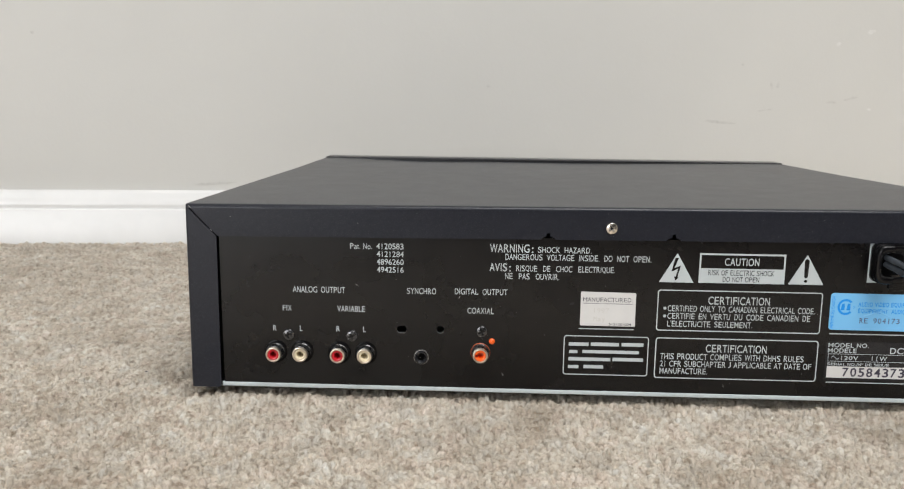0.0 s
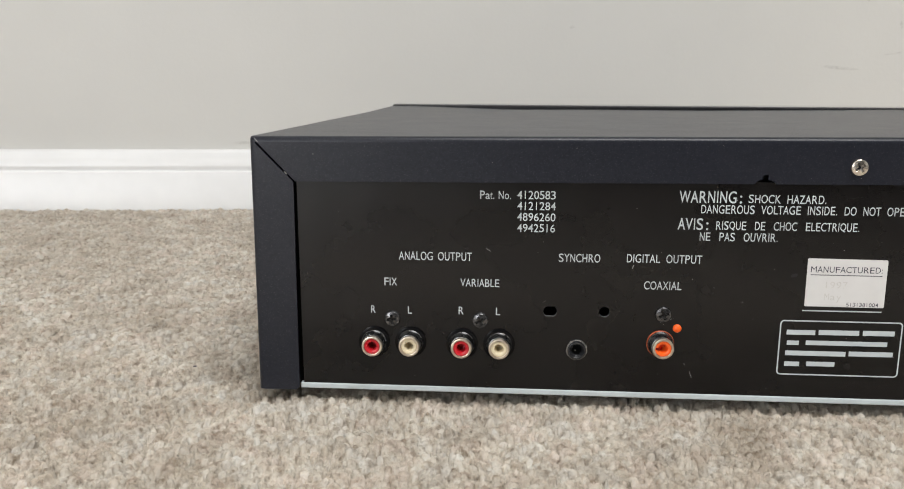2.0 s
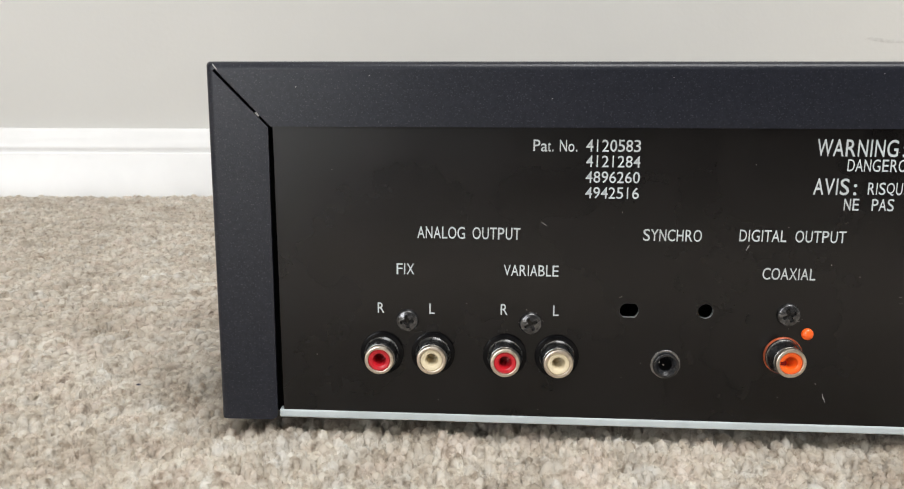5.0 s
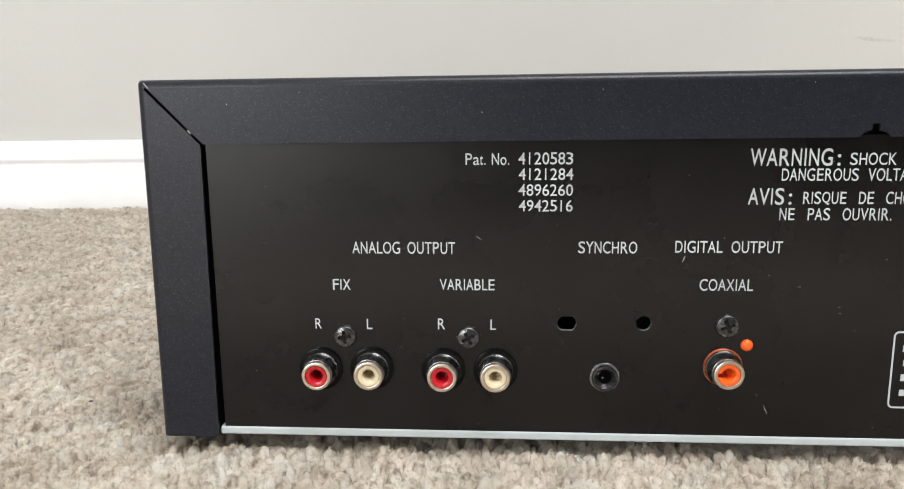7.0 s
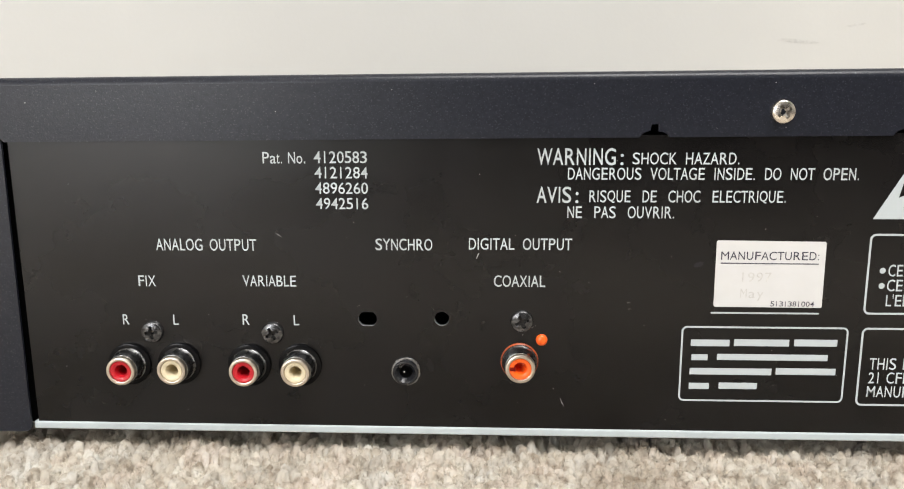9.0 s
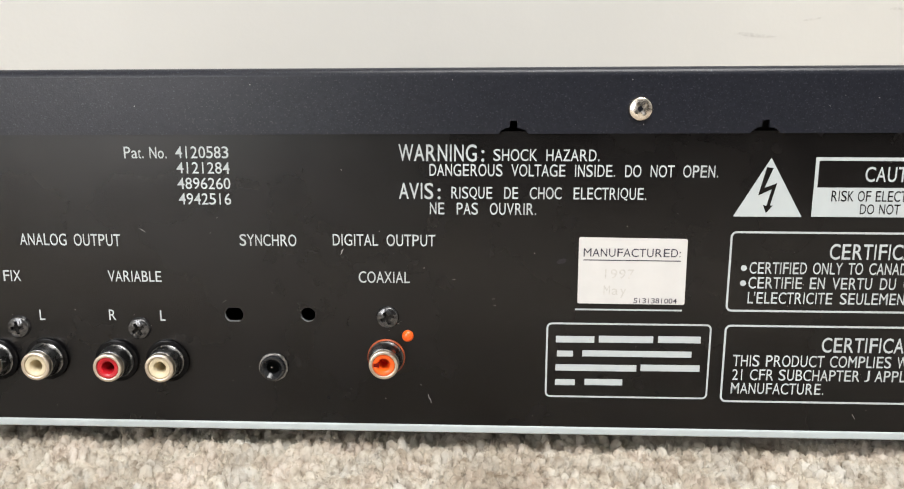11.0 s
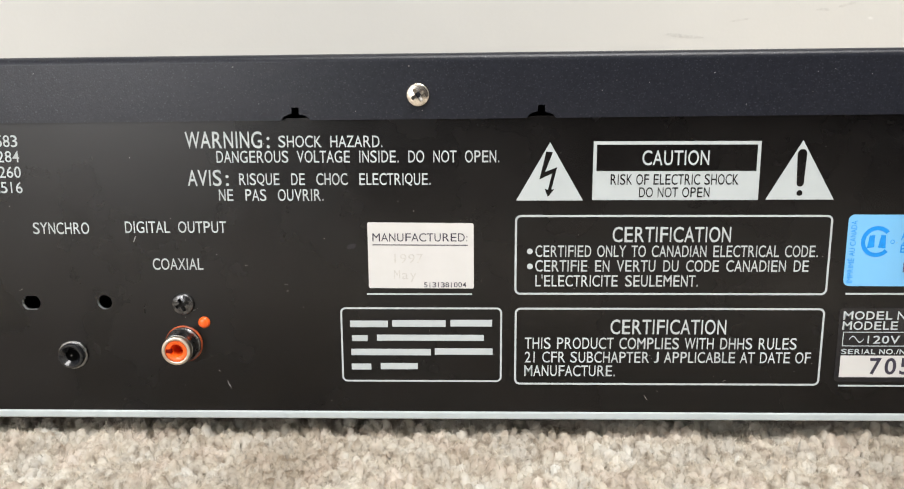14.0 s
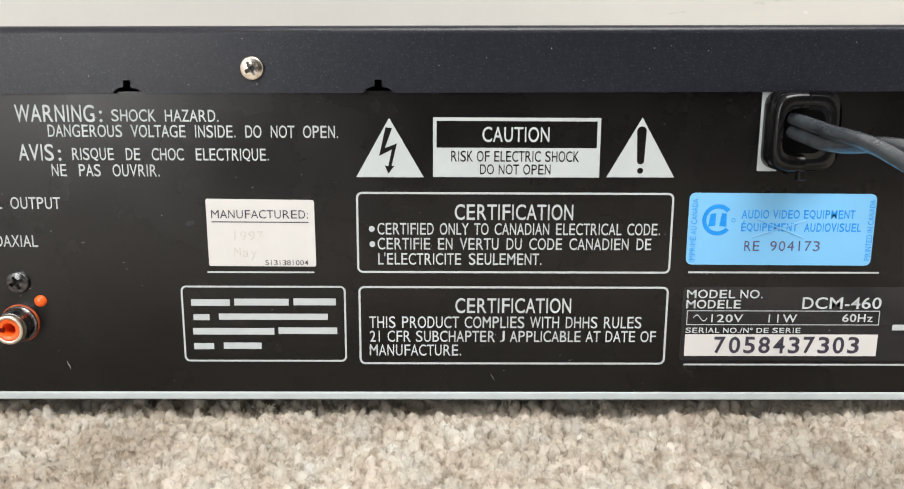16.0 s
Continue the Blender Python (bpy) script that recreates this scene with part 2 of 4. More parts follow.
def lathe(x, z, profile, n=40, y=0.0):
    return add_lathe(bmesh.new(), x, z, profile, n, y)


def rounded(x0, x1, z0, z1, r, n=6):
    """Points of a rounded rectangle on the plate, in millimetres."""
    out = []
    for cx, cz, a0 in ((x1 - r, z1 - r, 0), (x0 + r, z1 - r, 90), (x0 + r, z0 + r, 180), (x1 - r, z0 + r, 270)):
        out += [(cx + r * math.cos(radians(a0 + 90 * i / n)), cz + r * math.sin(radians(a0 + 90 * i / n))) for i in range(n + 1)]
    return out


def add_flat(bm, points, y):
    """A flat printed shape on the plate, at y metres."""
    bm.faces.new([bm.verts.new((px * MM, y, pz * MM)) for px, pz in points])
    return bm


def flat(points, y):
    return add_flat(bmesh.new(), points, y)


def slab(points, y0, y1, bevel=0.0):
    """A thin sheet between y0 (front) and y1 with this outline in millimetres."""
    bm = bmesh.new()
    face = bm.faces.new([bm.verts.new((px * MM, y1, pz * MM)) for px, pz in points])
    out = bmesh.ops.extrude_face_region(bm, geom=[face])
    for v in (g for g in out["geom"] if isinstance(g, bmesh.types.BMVert)):
        v.co.y = y0
    if bevel:
        edges = [e for e in bm.edges if all(abs(v.co.y - y0) < 1e-7 for v in e.verts)]
        bmesh.ops.bevel(bm, geom=edges, offset=bevel, segments=2, affect="EDGES", profile=0.5)
    return bm


def outline(x0, x1, z0, z1, r, line, y):
    """A ruled frame with rounded corners."""
    bm = bmesh.new()
    a, b = rounded(x0, x1, z0, z1, r), rounded(x0 + line, x1 - line, z0 + line, z1 - line, max(r - line, 0.05))
    va = [bm.verts.new((px * MM, y, pz * MM)) for px, pz in a]
    vb = [bm.verts.new((px * MM, y, pz * MM)) for px, pz in b]
    for i in range(len(va)):
        j = (i + 1) % len(va)
        bm.faces.new((va[i], va[j], vb[j], vb[i]))
    return bm


def rect(x0, x1, z0, z1):
    return [(x0, z0), (x1, z0), (x1, z1), (x0, z1)]


def disc(x, z, r, n=20):
    return [(x + r * math.cos(2 * math.pi * i / n), z + r * math.sin(2 * math.pi * i / n)) for i in range(n)]


# a plain grotesque's advance, and each sign's first and last edge, in thousandths of an em
SET = {}
for entry in ("A667:14-654 B667:74-627 C722:44-681 D722:81-674 E667:86-616 F611:86-583 G778:48-709 H722:77-646 I278:91-188 J500:17-428 K667:76-663 L556:76-537 "
              "M833:73-761 N722:76-646 O778:39-739 P667:86-622 Q778:39-739 R722:88-684 S667:49-620 T611:14-597 U722:79-644 V667:20-647 W944:16-928 X667:19-648 "
              "Y667:14-653 Z611:23-588 0556:37-519 1556:215-305 2556:26-507 3556:34-522 4556:25-523 5556:32-514 6556:38-518 7556:37-523 8556:38-517 9556:42-514 "
              ".278:87-191 ,278:87-191 -333:44-289 /278:0-278 '191:59-132 a556:36-530 e556:40-516 i222:67-155 o556:35-521 t278:14-257 y500:11-489 z500:31-469 \u00c9667:86-616 \u00ba365:25-341").split():
    head, ends = entry[1:].split(":")
    SET[entry[0]] = (int(head), *(int(e) for e in ends.split("-")))
SET[":"] = (278, 87, 191)


@functools.lru_cache(maxsize=None)
def glyph(sign, weight):
    """One sign of the built-in type as points and faces, capitals one high and the sign's own edges from 0 to 1."""
    def shape(text):
        curve = bpy.data.curves.new("type", "FONT")
        curve.body, curve.offset, curve.resolution_u, curve.fill_mode = text, weight, 4, "FRONT"
        ob = new("type", curve)
        bpy.context.view_layer.update()
        me = bpy.data.meshes.new_from_object(ob.evaluated_get(bpy.context.evaluated_depsgraph_get()))
        bpy.data.objects.remove(ob)
        bpy.data.curves.remove(curve)
        co = np.empty(len(me.vertices) * 3)
        me.vertices.foreach_get("co", co)
        faces = [tuple(p.vertices) for p in me.polygons]
        bpy.data.meshes.remove(me)
        return co.reshape(-1, 3)[:, :2], faces

    cap = shape("H")[0]
    co, faces = shape(sign)
    lo, hi = co.min(0), co.max(0)
    base, top = cap[:, 1].min(), cap[:, 1].max()
    if sign.isdigit() or sign == "J":
        base, top = lo[1], hi[1]
    elif sign == "Q":
        base, top = lo[1] + 0.07 * (hi[1] - lo[1]), hi[1]
    return np.stack([(co[:, 0] - lo[0]) / (hi[0] - lo[0]), (co[:, 1] - base) / (top - base)], 1), faces


def ink(text, x0, x1, z0, z1, parent, material=INK, y=-0.00006, weight=0.003, words=1.0, gaps=1.0, upward=False, mono=False):
    """A line of type: capitals from z0 to z1 and from x0 to x1, in millimetres; upward: it reads from below to above."""
    verts, faces, pen = [], [], 0.0
    for sign in text:
        if sign == " ":
            pen += 600 if mono else 278 * words
            continue
        wide, first, last = SET.get(sign, (600, 70, 530))
        if mono:
            wide, first, last = 600, *((255, 350) if sign == "1" else (70, 530))
        co, poly = glyph(sign, weight)
        at = sum(len(v) for v in verts)
        verts.append(np.stack([pen + first + co[:, 0] * (last - first), co[:, 1]], 1))
        faces += [tuple(i + at for i in f) for f in poly]
        pen += wide + (gaps - 1) * 500
    co = np.concatenate(verts)
    u = (co[:, 0] - co[:, 0].min()) / (co[:, 0].max() - co[:, 0].min())
    if upward:
        px, pz = x1 - co[:, 1] * (x1 - x0), z0 + u * (z1 - z0)
    else:
        px, pz = x0 + u * (x1 - x0), z0 + co[:, 1] * (z1 - z0)
    me = bpy.data.meshes.new("printed_text")
    me.from_pydata(np.stack([px * MM, np.full(len(px), y), pz * MM], 1).tolist(), [], faces)
    me.materials.append(material)
    return settle(me, "printed_text", parent)


def tube(points, radius, n=14, closed=True):
    """A round cord along a smooth line through points in metres."""
    pts = [Vector(p) for p in points]
    fine = []
    for i in range(len(pts) - 1):
        p0, p1, p2, p3 = pts[max(i - 1, 0)], pts[i], pts[i + 1], pts[min(i + 2, len(pts) - 1)]
        for k in range(8):
            t = k / 8
            fine.append(0.5 * ((2 * p1) + (p2 - p0) * t + (2 * p0 - 5 * p1 + 4 * p2 - p3) * t * t + (3 * p1 - p0 - 3 * p2 + p3) * t ** 3))
    fine.append(pts[-1])
    bm, rings, side = bmesh.new(), [], Vector((0, 0, 1))
    for i, p in enumerate(fine):
        way = (fine[min(i + 1, len(fine) - 1)] - fine[max(i - 1, 0)]).normalized()
        u = (side - way * side.dot(way)).normalized()
        v, side = way.cross(u), u
        rings.append([bm.verts.new(p + radius * (math.cos(2 * math.pi * k / n) * u + math.sin(2 * math.pi * k / n) * v)) for k in range(n)])
    for a, b in zip(rings, rings[1:]):
        for k in range(n):
            bm.faces.new((a[k], a[(k + 1) % n], b[(k + 1) % n], b[k]))
    if closed:
        bm.faces.new(rings[0][::-1])
        bm.faces.new(rings[-1])
    return bm


def spline(points, steps=8):
    pts = [Vector(p) for p in points]
    out = []
    for i in range(len(pts) - 1):
        p0, p1, p2, p3 = pts[max(i - 1, 0)], pts[i], pts[i + 1], pts[min(i + 2, len(pts) - 1)]
        for k in range(steps):
            t = k / steps
            out.append(0.5 * ((2 * p1) + (p2 - p0) * t + (2 * p0 - 5 * p1 + 4 * p2 - p3) * t * t + (3 * p1 - p0 - 3 * p2 + p3) * t ** 3))
    return out + [pts[-1]]


# ---------------------------------------------------------------- the room
def build_room():
    t = 0.12
    # made-up dark floor out of view, so the rear panel reflects little light
    structure("floor", box(WEST, EAST, SOUTH, 0, PILE - 0.03, PILE - 0.004), DARK_FLOOR, "unseen dark floor added to keep the panel's reflection dark", "floor")
    bm = box(WEST, -0.55, SOUTH, -0.98, PILE - 0.004, PILE)
    add_box(bm, WEST, EAST, -0.98, 0, PILE - 0.004, PILE)
    structure("carpet_backing", bm, BACKING, "flat beige backing under the carpet pile", "carpet")
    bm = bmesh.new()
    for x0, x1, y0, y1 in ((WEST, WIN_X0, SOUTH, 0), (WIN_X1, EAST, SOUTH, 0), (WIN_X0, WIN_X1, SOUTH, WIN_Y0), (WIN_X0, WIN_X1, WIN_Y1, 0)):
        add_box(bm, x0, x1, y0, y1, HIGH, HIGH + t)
    structure("ceiling", bm, CEILING, "plain white painted ceiling with an opening for the added, unseen roof window", "ceiling")
    structure("wall_north", box(WEST - t, EAST + t, 0, t, PILE - 0.02, HIGH + t), WALL, "off-white painted wall with small dents and scuffs", "wall")
    structure("wall_west", box(WEST - t, WEST, SOUTH, 0, PILE - 0.02, HIGH + t), WALL, "plain off-white painted wall", "wall")
    structure("wall_east", box(EAST, EAST + t, SOUTH, 0, PILE - 0.02, HIGH + t), WALL, "plain off-white painted wall", "wall")
    # unseen back wall, its dark colour added to dim what the panel reflects
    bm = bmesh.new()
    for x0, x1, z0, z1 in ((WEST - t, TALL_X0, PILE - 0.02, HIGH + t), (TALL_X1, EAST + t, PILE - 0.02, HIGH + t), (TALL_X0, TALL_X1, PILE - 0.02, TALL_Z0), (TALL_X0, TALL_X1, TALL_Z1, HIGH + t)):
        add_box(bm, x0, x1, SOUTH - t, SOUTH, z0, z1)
    structure("wall_south", bm, DARK_WALL, "unseen wall with a tall window, made dark for the panel's reflection", "wall")
    # made-up roof window, out of view, added to hold the overhead lamp
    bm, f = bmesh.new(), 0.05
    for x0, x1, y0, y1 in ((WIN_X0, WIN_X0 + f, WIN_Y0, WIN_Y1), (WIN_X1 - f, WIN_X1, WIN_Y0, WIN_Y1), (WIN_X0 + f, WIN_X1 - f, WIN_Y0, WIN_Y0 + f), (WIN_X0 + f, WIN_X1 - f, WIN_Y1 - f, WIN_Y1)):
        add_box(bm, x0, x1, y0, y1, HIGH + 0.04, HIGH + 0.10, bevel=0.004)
    win = structure("added_roof_window", bm, TRIM, "unseen white framed roof window added to light the room from above", "window")
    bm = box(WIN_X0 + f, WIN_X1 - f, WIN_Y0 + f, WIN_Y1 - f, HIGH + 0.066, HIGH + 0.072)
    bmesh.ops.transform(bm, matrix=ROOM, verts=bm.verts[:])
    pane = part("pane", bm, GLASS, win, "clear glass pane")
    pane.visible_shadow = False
    # tall window
    bm = bmesh.new()
    for x0, x1, z0, z1 in ((TALL_X0, TALL_X0 + f, TALL_Z0, TALL_Z1), (TALL_X1 - f, TALL_X1, TALL_Z0, TALL_Z1), (TALL_X0 + f, TALL_X1 - f, TALL_Z0, TALL_Z0 + f), (TALL_X0 + f, TALL_X1 - f, TALL_Z1 - f, TALL_Z1)):
        add_box(bm, x0, x1, SOUTH - 0.10, SOUTH - 0.04, z0, z1, bevel=0.004)
    tall = structure("window_2", bm, TRIM, "white framed tall window with a clear pane", "window")
    bm = box(TALL_X0 + f, TALL_X1 - f, SOUTH - 0.074, SOUTH - 0.068, TALL_Z0 + f, TALL_Z1 - f)
    bmesh.ops.transform(bm, matrix=ROOM, verts=bm.verts[:])
    pane = part("pane", bm, GLASS, tall, "clear glass pane")
    pane.visible_shadow = False
    # skirting: flat board with an eased ogee on top
    prof = [(0, PILE), (0.0125, PILE), (0.0125, 0.0360), (0.0118, 0.0370), (0.0095, 0.0377), (0.0092, 0.0395), (0.0098, 0.0410), (0.0096, 0.0440),
            (0.0080, 0.0480), (0.0066, 0.0515), (0.0062, 0.0550), (0.0052, 0.0572), (0.0035, 0.0584), (0, 0.0584)]

    def skirting(name, a, b, out):
        bm = bmesh.new()
        ends = []
        for p in (a, b):
            ends.append([bm.verts.new((p[0] + out[0] * d, p[1] + out[1] * d, z)) for d, z in prof])
        for i in range(len(prof)):
            j = (i + 1) % len(prof)
            bm.faces.new((ends[0][i], ends[0][j], ends[1][j], ends[1][i]))
        bm.faces.new(ends[0])
        bm.faces.new(ends[1][::-1])
        structure(name, bm, TRIM, "white gloss-painted moulded baseboard along the wall", "baseboard", smooth=35)

    skirting("baseboard", (WEST, -0.0005), (EAST, -0.0005), (0, -1))
    skirting("baseboard_west", (WEST + 0.0005, SOUTH), (WEST + 0.0005, -0.02), (1, 0))
    skirting("baseboard_east", (EAST - 0.0005, -0.02), (EAST - 0.0005, SOUTH), (-1, 0))
    # small scuffs, nail pops and chips on the far wall: along, height, length, breadth, tilt
    wall = bpy.data.objects["wall_north"]
    rng = random.Random(4)
    for u, z, wide, high, tilt, mat in ((-0.343, 0.230, 0.004, 0.004, 0, SMUDGE), (0.158, 0.180, 0.005, 0.003, 10, SMUDGE), (0.437, 0.142, 0.040, 0.003, -4, SMUDGE),
                                        (0.491, 0.157, 0.020, 0.002, 8, SMUDGE), (0.574, 0.167, 0.014, 0.003, 0, SMUDGE), (0.598, 0.172, 0.016, 0.003, 15, SMUDGE),
                                        (0.576, 0.235, 0.006, 0.005, 0, CHIP), (0.616, 0.250, 0.011, 0.005, 15, CHIP), (0.622, 0.159, 0.005, 0.003, 0, CHIP),
                                        (0.497, 0.186, 0.003, 0.008, 10, SMUDGE), (0.505, 0.186, 0.003, 0.007, -10, SMUDGE), (-0.155, 0.066, 0.045, 0.003, 3, SMUDGE),
                                        (0.460, 0.209, 0.003, 0.003, 0, SMUDGE), (0.70, 0.21, 0.012, 0.003, 5, SMUDGE), (0.62, 0.30, 0.004, 0.004, 0, SMUDGE)):
        bm = bmesh.new()
        ring = []
        for i in range(14):
            a = 2 * math.pi * i / 14
            k = 1 + rng.uniform(-0.25, 0.25)
            du, dz = wide / 2 * k * math.cos(a), high / 2 * k * math.sin(a)
            c, s = math.cos(radians(tilt)), math.sin(radians(tilt))
            ring.append(bm.verts.new((u + du * c - dz * s, -0.0002, z + du * s + dz * c)))
        mid = bm.verts.new((u, -0.00032, z))
        for i in range(14):
            bm.faces.new((ring[i], ring[(i + 1) % 14], mid))
        bmesh.ops.transform(bm, matrix=ROOM, verts=bm.verts[:])
        part("scuff", bm, mat, wall, smooth=60)


build_room()


# ---------------------------------------------------------------- carpet pile
def build_pile():
    """Twisted tufts of cut pile with loose fibre ends, laid over the part of the floor that can be seen."""
    rng = np.random.default_rng(7)

    def grid(x0, x1, y0, y1, step):
        gx, gy = np.meshgrid(np.arange(x0, x1, step), np.arange(y0, y1, step * 0.9))
        gx = gx + (np.arange(gx.shape[0]) % 2)[:, None] * step / 2
        p = np.stack([gx.ravel(), gy.ravel()], 1)
        return p + rng.uniform(-0.42, 0.42, p.shape) * step, np.full(len(p), step)

    coords, normals, faces, kinds, offset = [], [], [], [], 0
    for zone, fibres, slim, sides in ((grid(-0.20, 0.46, -0.13, 0.05, 0.0021), 38, 0.00011, 6), (grid(-0.55, -0.20, -0.13, 0.05, 0.0028), 14, 0.00018, 5), (grid(-0.62, 0.012, 0.05, 0.52, 0.0033), 8, 0.00022, 5)):
        base = zone[0][zone[0][:, 1] < 0.510 + 0.1305 * zone[0][:, 0]]
        # none under the player, where it would stand inside the bottom plate
        base = base[~((base[:, 0] > 0.012) & (base[:, 1] > 0.025))]
        n, scale = len(base), zone[1][0] / 0.0027

        def waves(f, seed):
            r = np.random.default_rng(seed)
            out = np.zeros(n)
            for _ in range(7):
                k = r.normal(0, f, 2)
                out += np.sin(base @ k + r.uniform(0, 6.28))
            return out / 3.5

        # the pile leans in drifting directions, and lies lower in trodden spots
        lean_x = 0.0008 * waves(300, 1) + rng.normal(0, 0.0007, n)
        lean_y = 0.0008 * waves(300, 2) + 0.0004 + rng.normal(0, 0.0007, n)
        tall = 0.0064 + 0.0006 * waves(60, 3) + 0.0007 * waves(420, 4) + rng.normal(0, 0.0010, n)
        # it stands prouder along the foot of the player
        tall = tall + 0.0024 * np.exp(-((base[:, 1] - 0.002) / 0.02) ** 2) * (base[:, 0] > 0.0)
        thick = 0.00222 * scale * rng.uniform(0.8, 1.25, n)
        turn, grain, oval = rng.uniform(0, 6.28, n), rng.uniform(0, 6.28, n), rng.uniform(0.05, 0.35, n)
        verts, norms, tris = [], [], []

        def put(x, y, z, nx, ny, nz):
            verts.append(np.stack([x, y, z], 1))
            norms.append(np.stack([nx + np.zeros(n), ny + np.zeros(n), nz + np.zeros(n)], 1))

        # each tuft: a soft lumpy bud
        rings = ((0.22, 0.85, 0.2), (0.54, 0.98, 0.5), (0.78, 0.72, 0.9))
        for h, r, l in rings:
            for k in range(sides):
                a = turn + 2 * math.pi * k / sides + h
                rr = thick * r * rng.uniform(0.86, 1.14, n) * (1 + oval * np.cos(2 * (a - grain)))
                put(base[:, 0] + lean_x * l + rr * np.cos(a), base[:, 1] + lean_y * l + rr * np.sin(a), PILE + tall * h + rng.normal(0, 0.0001, n), np.cos(a) * 0.9, np.sin(a) * 0.9, 1.1 + h)
        put(base[:, 0] + lean_x, base[:, 1] + lean_y, PILE + tall * 0.88, 0.0, 0.0, 1.0)
        last = len(rings) * sides
        for q in range(len(rings) - 1):
            for k in range(sides):
                a, b, c, d = q * sides + k, q * sides + (k + 1) % sides, (q + 1) * sides + (k + 1) % sides, (q + 1) * sides + k
                tris += [(a, b, c), (a, c, d)]
        top = (len(rings) - 1) * sides
        tris += [(top + k, top + (k + 1) % sides, last) for k in range(sides)]
        # loose fibre ends standing off the bud
        buds = len(tris)
        at = last + 1
        for _ in range(fibres):
            a, e = rng.uniform(0, 6.28, n), rng.uniform(0.1, 1.15, n)
            ca, sa, ce, se = np.cos(a), np.sin(a), np.cos(e), np.sin(e)
            rx = base[:, 0] + lean_x * 0.8 + thick * 0.9 * ca * ce
            ry = base[:, 1] + lean_y * 0.8 + thick * 0.9 * sa * ce
            rz = PILE + tall * (0.52 + 0.36 * se)
            long = rng.uniform(0.0009, 0.0024, n) * scale
            bend = rng.uniform(-1.4, 1.4, n)
            dx, dy = np.cos(a + bend) * ce, np.sin(a + bend) * ce
            dz = rng.uniform(0.0, 0.85, n)
            ux, uy = np.cos(a + bend), np.sin(a + bend)
            for s in (1, -1):
                put(rx - s * slim * uy, ry + s * slim * ux, rz, -ux * dz, -uy * dz, ce)
            put(rx + dx * long, ry + dy * long, rz + long * dz, -ux * dz, -uy * dz, ce)
            tris.append((at, at + 1, at + 2))
            at += 3
        coords.append(np.stack(verts, 1).reshape(-1, 3))
        normals.append(np.stack(norms, 1).reshape(-1, 3))
        kinds.append(np.tile(np.array([0] * buds + [1] * (len(tris) - buds), dtype=np.int32), n))
        faces.append((np.array(tris)[None] + (np.arange(n) * at)[:, None, None]).reshape(-1) + offset)
        offset += n * at
    co, nr, faces = np.concatenate(coords), np.concatenate(normals), np.concatenate(faces)
    me = bpy.data.meshes.new("carpet_pile")
    count = len(faces) // 3
    me.vertices.add(len(co))
    me.vertices.foreach_set("co", co.ravel())
    me.loops.add(len(faces))
    me.loops.foreach_set("vertex_index", faces.astype(np.int32))
    me.polygons.add(count)
    me.polygons.foreach_set("loop_start", np.arange(0, 3 * count, 3, dtype=np.int32))
    me.update(calc_edges=True)
    me.shade_smooth()
    me.normals_split_custom_set_from_vertices(nr / np.linalg.norm(nr, axis=1, keepdims=True))
    me.materials.append(YARN)
    me.materials.append(FIBRE)
    me.polygons.foreach_set("material_index", np.concatenate(kinds))
    ob = new("carpet_pile", me)
    tagged(ob, "thick beige cut-pile carpet of fluffy twisted tufts", "carpet", kind="stuff")


build_pile()


def build_speck():
    """A crumb of dark lint lying on the pile."""
    bm = bmesh.new()
    bmesh.ops.create_icosphere(bm, subdivisions=1, radius=0.00055)
    rng = random.Random(3)
    for v in bm.verts:
        v.co = Vector((v.co.x * 1.5, v.co.y, v.co.z * 0.7)) * rng.uniform(0.7, 1.25) + Vector((-0.0405, 0.0347, 0.0021))
    ob = settle(mesh_of(bm, "lint_speck", INK_DARK, 60), "lint_speck")
    tagged(ob, "tiny black crumb of lint lying on the carpet", "lint")


build_speck()


# ---------------------------------------------------------------- the player
W, TOP, EDGE, LOW, DEEP = 435.9, 105.0, 88.4, 7.1, 376.0
player = new("disc_player")
player.location = (0.217, 0.198, PILE)
tagged(player, "black disc player on the carpet, printed rear panel showing", "disc player")


def lift(x, y=0.0):
    """The cover sits a touch higher at one end of its rear edge."""
    return 0.0075 * x * max(0.0, 1 - y / 390)


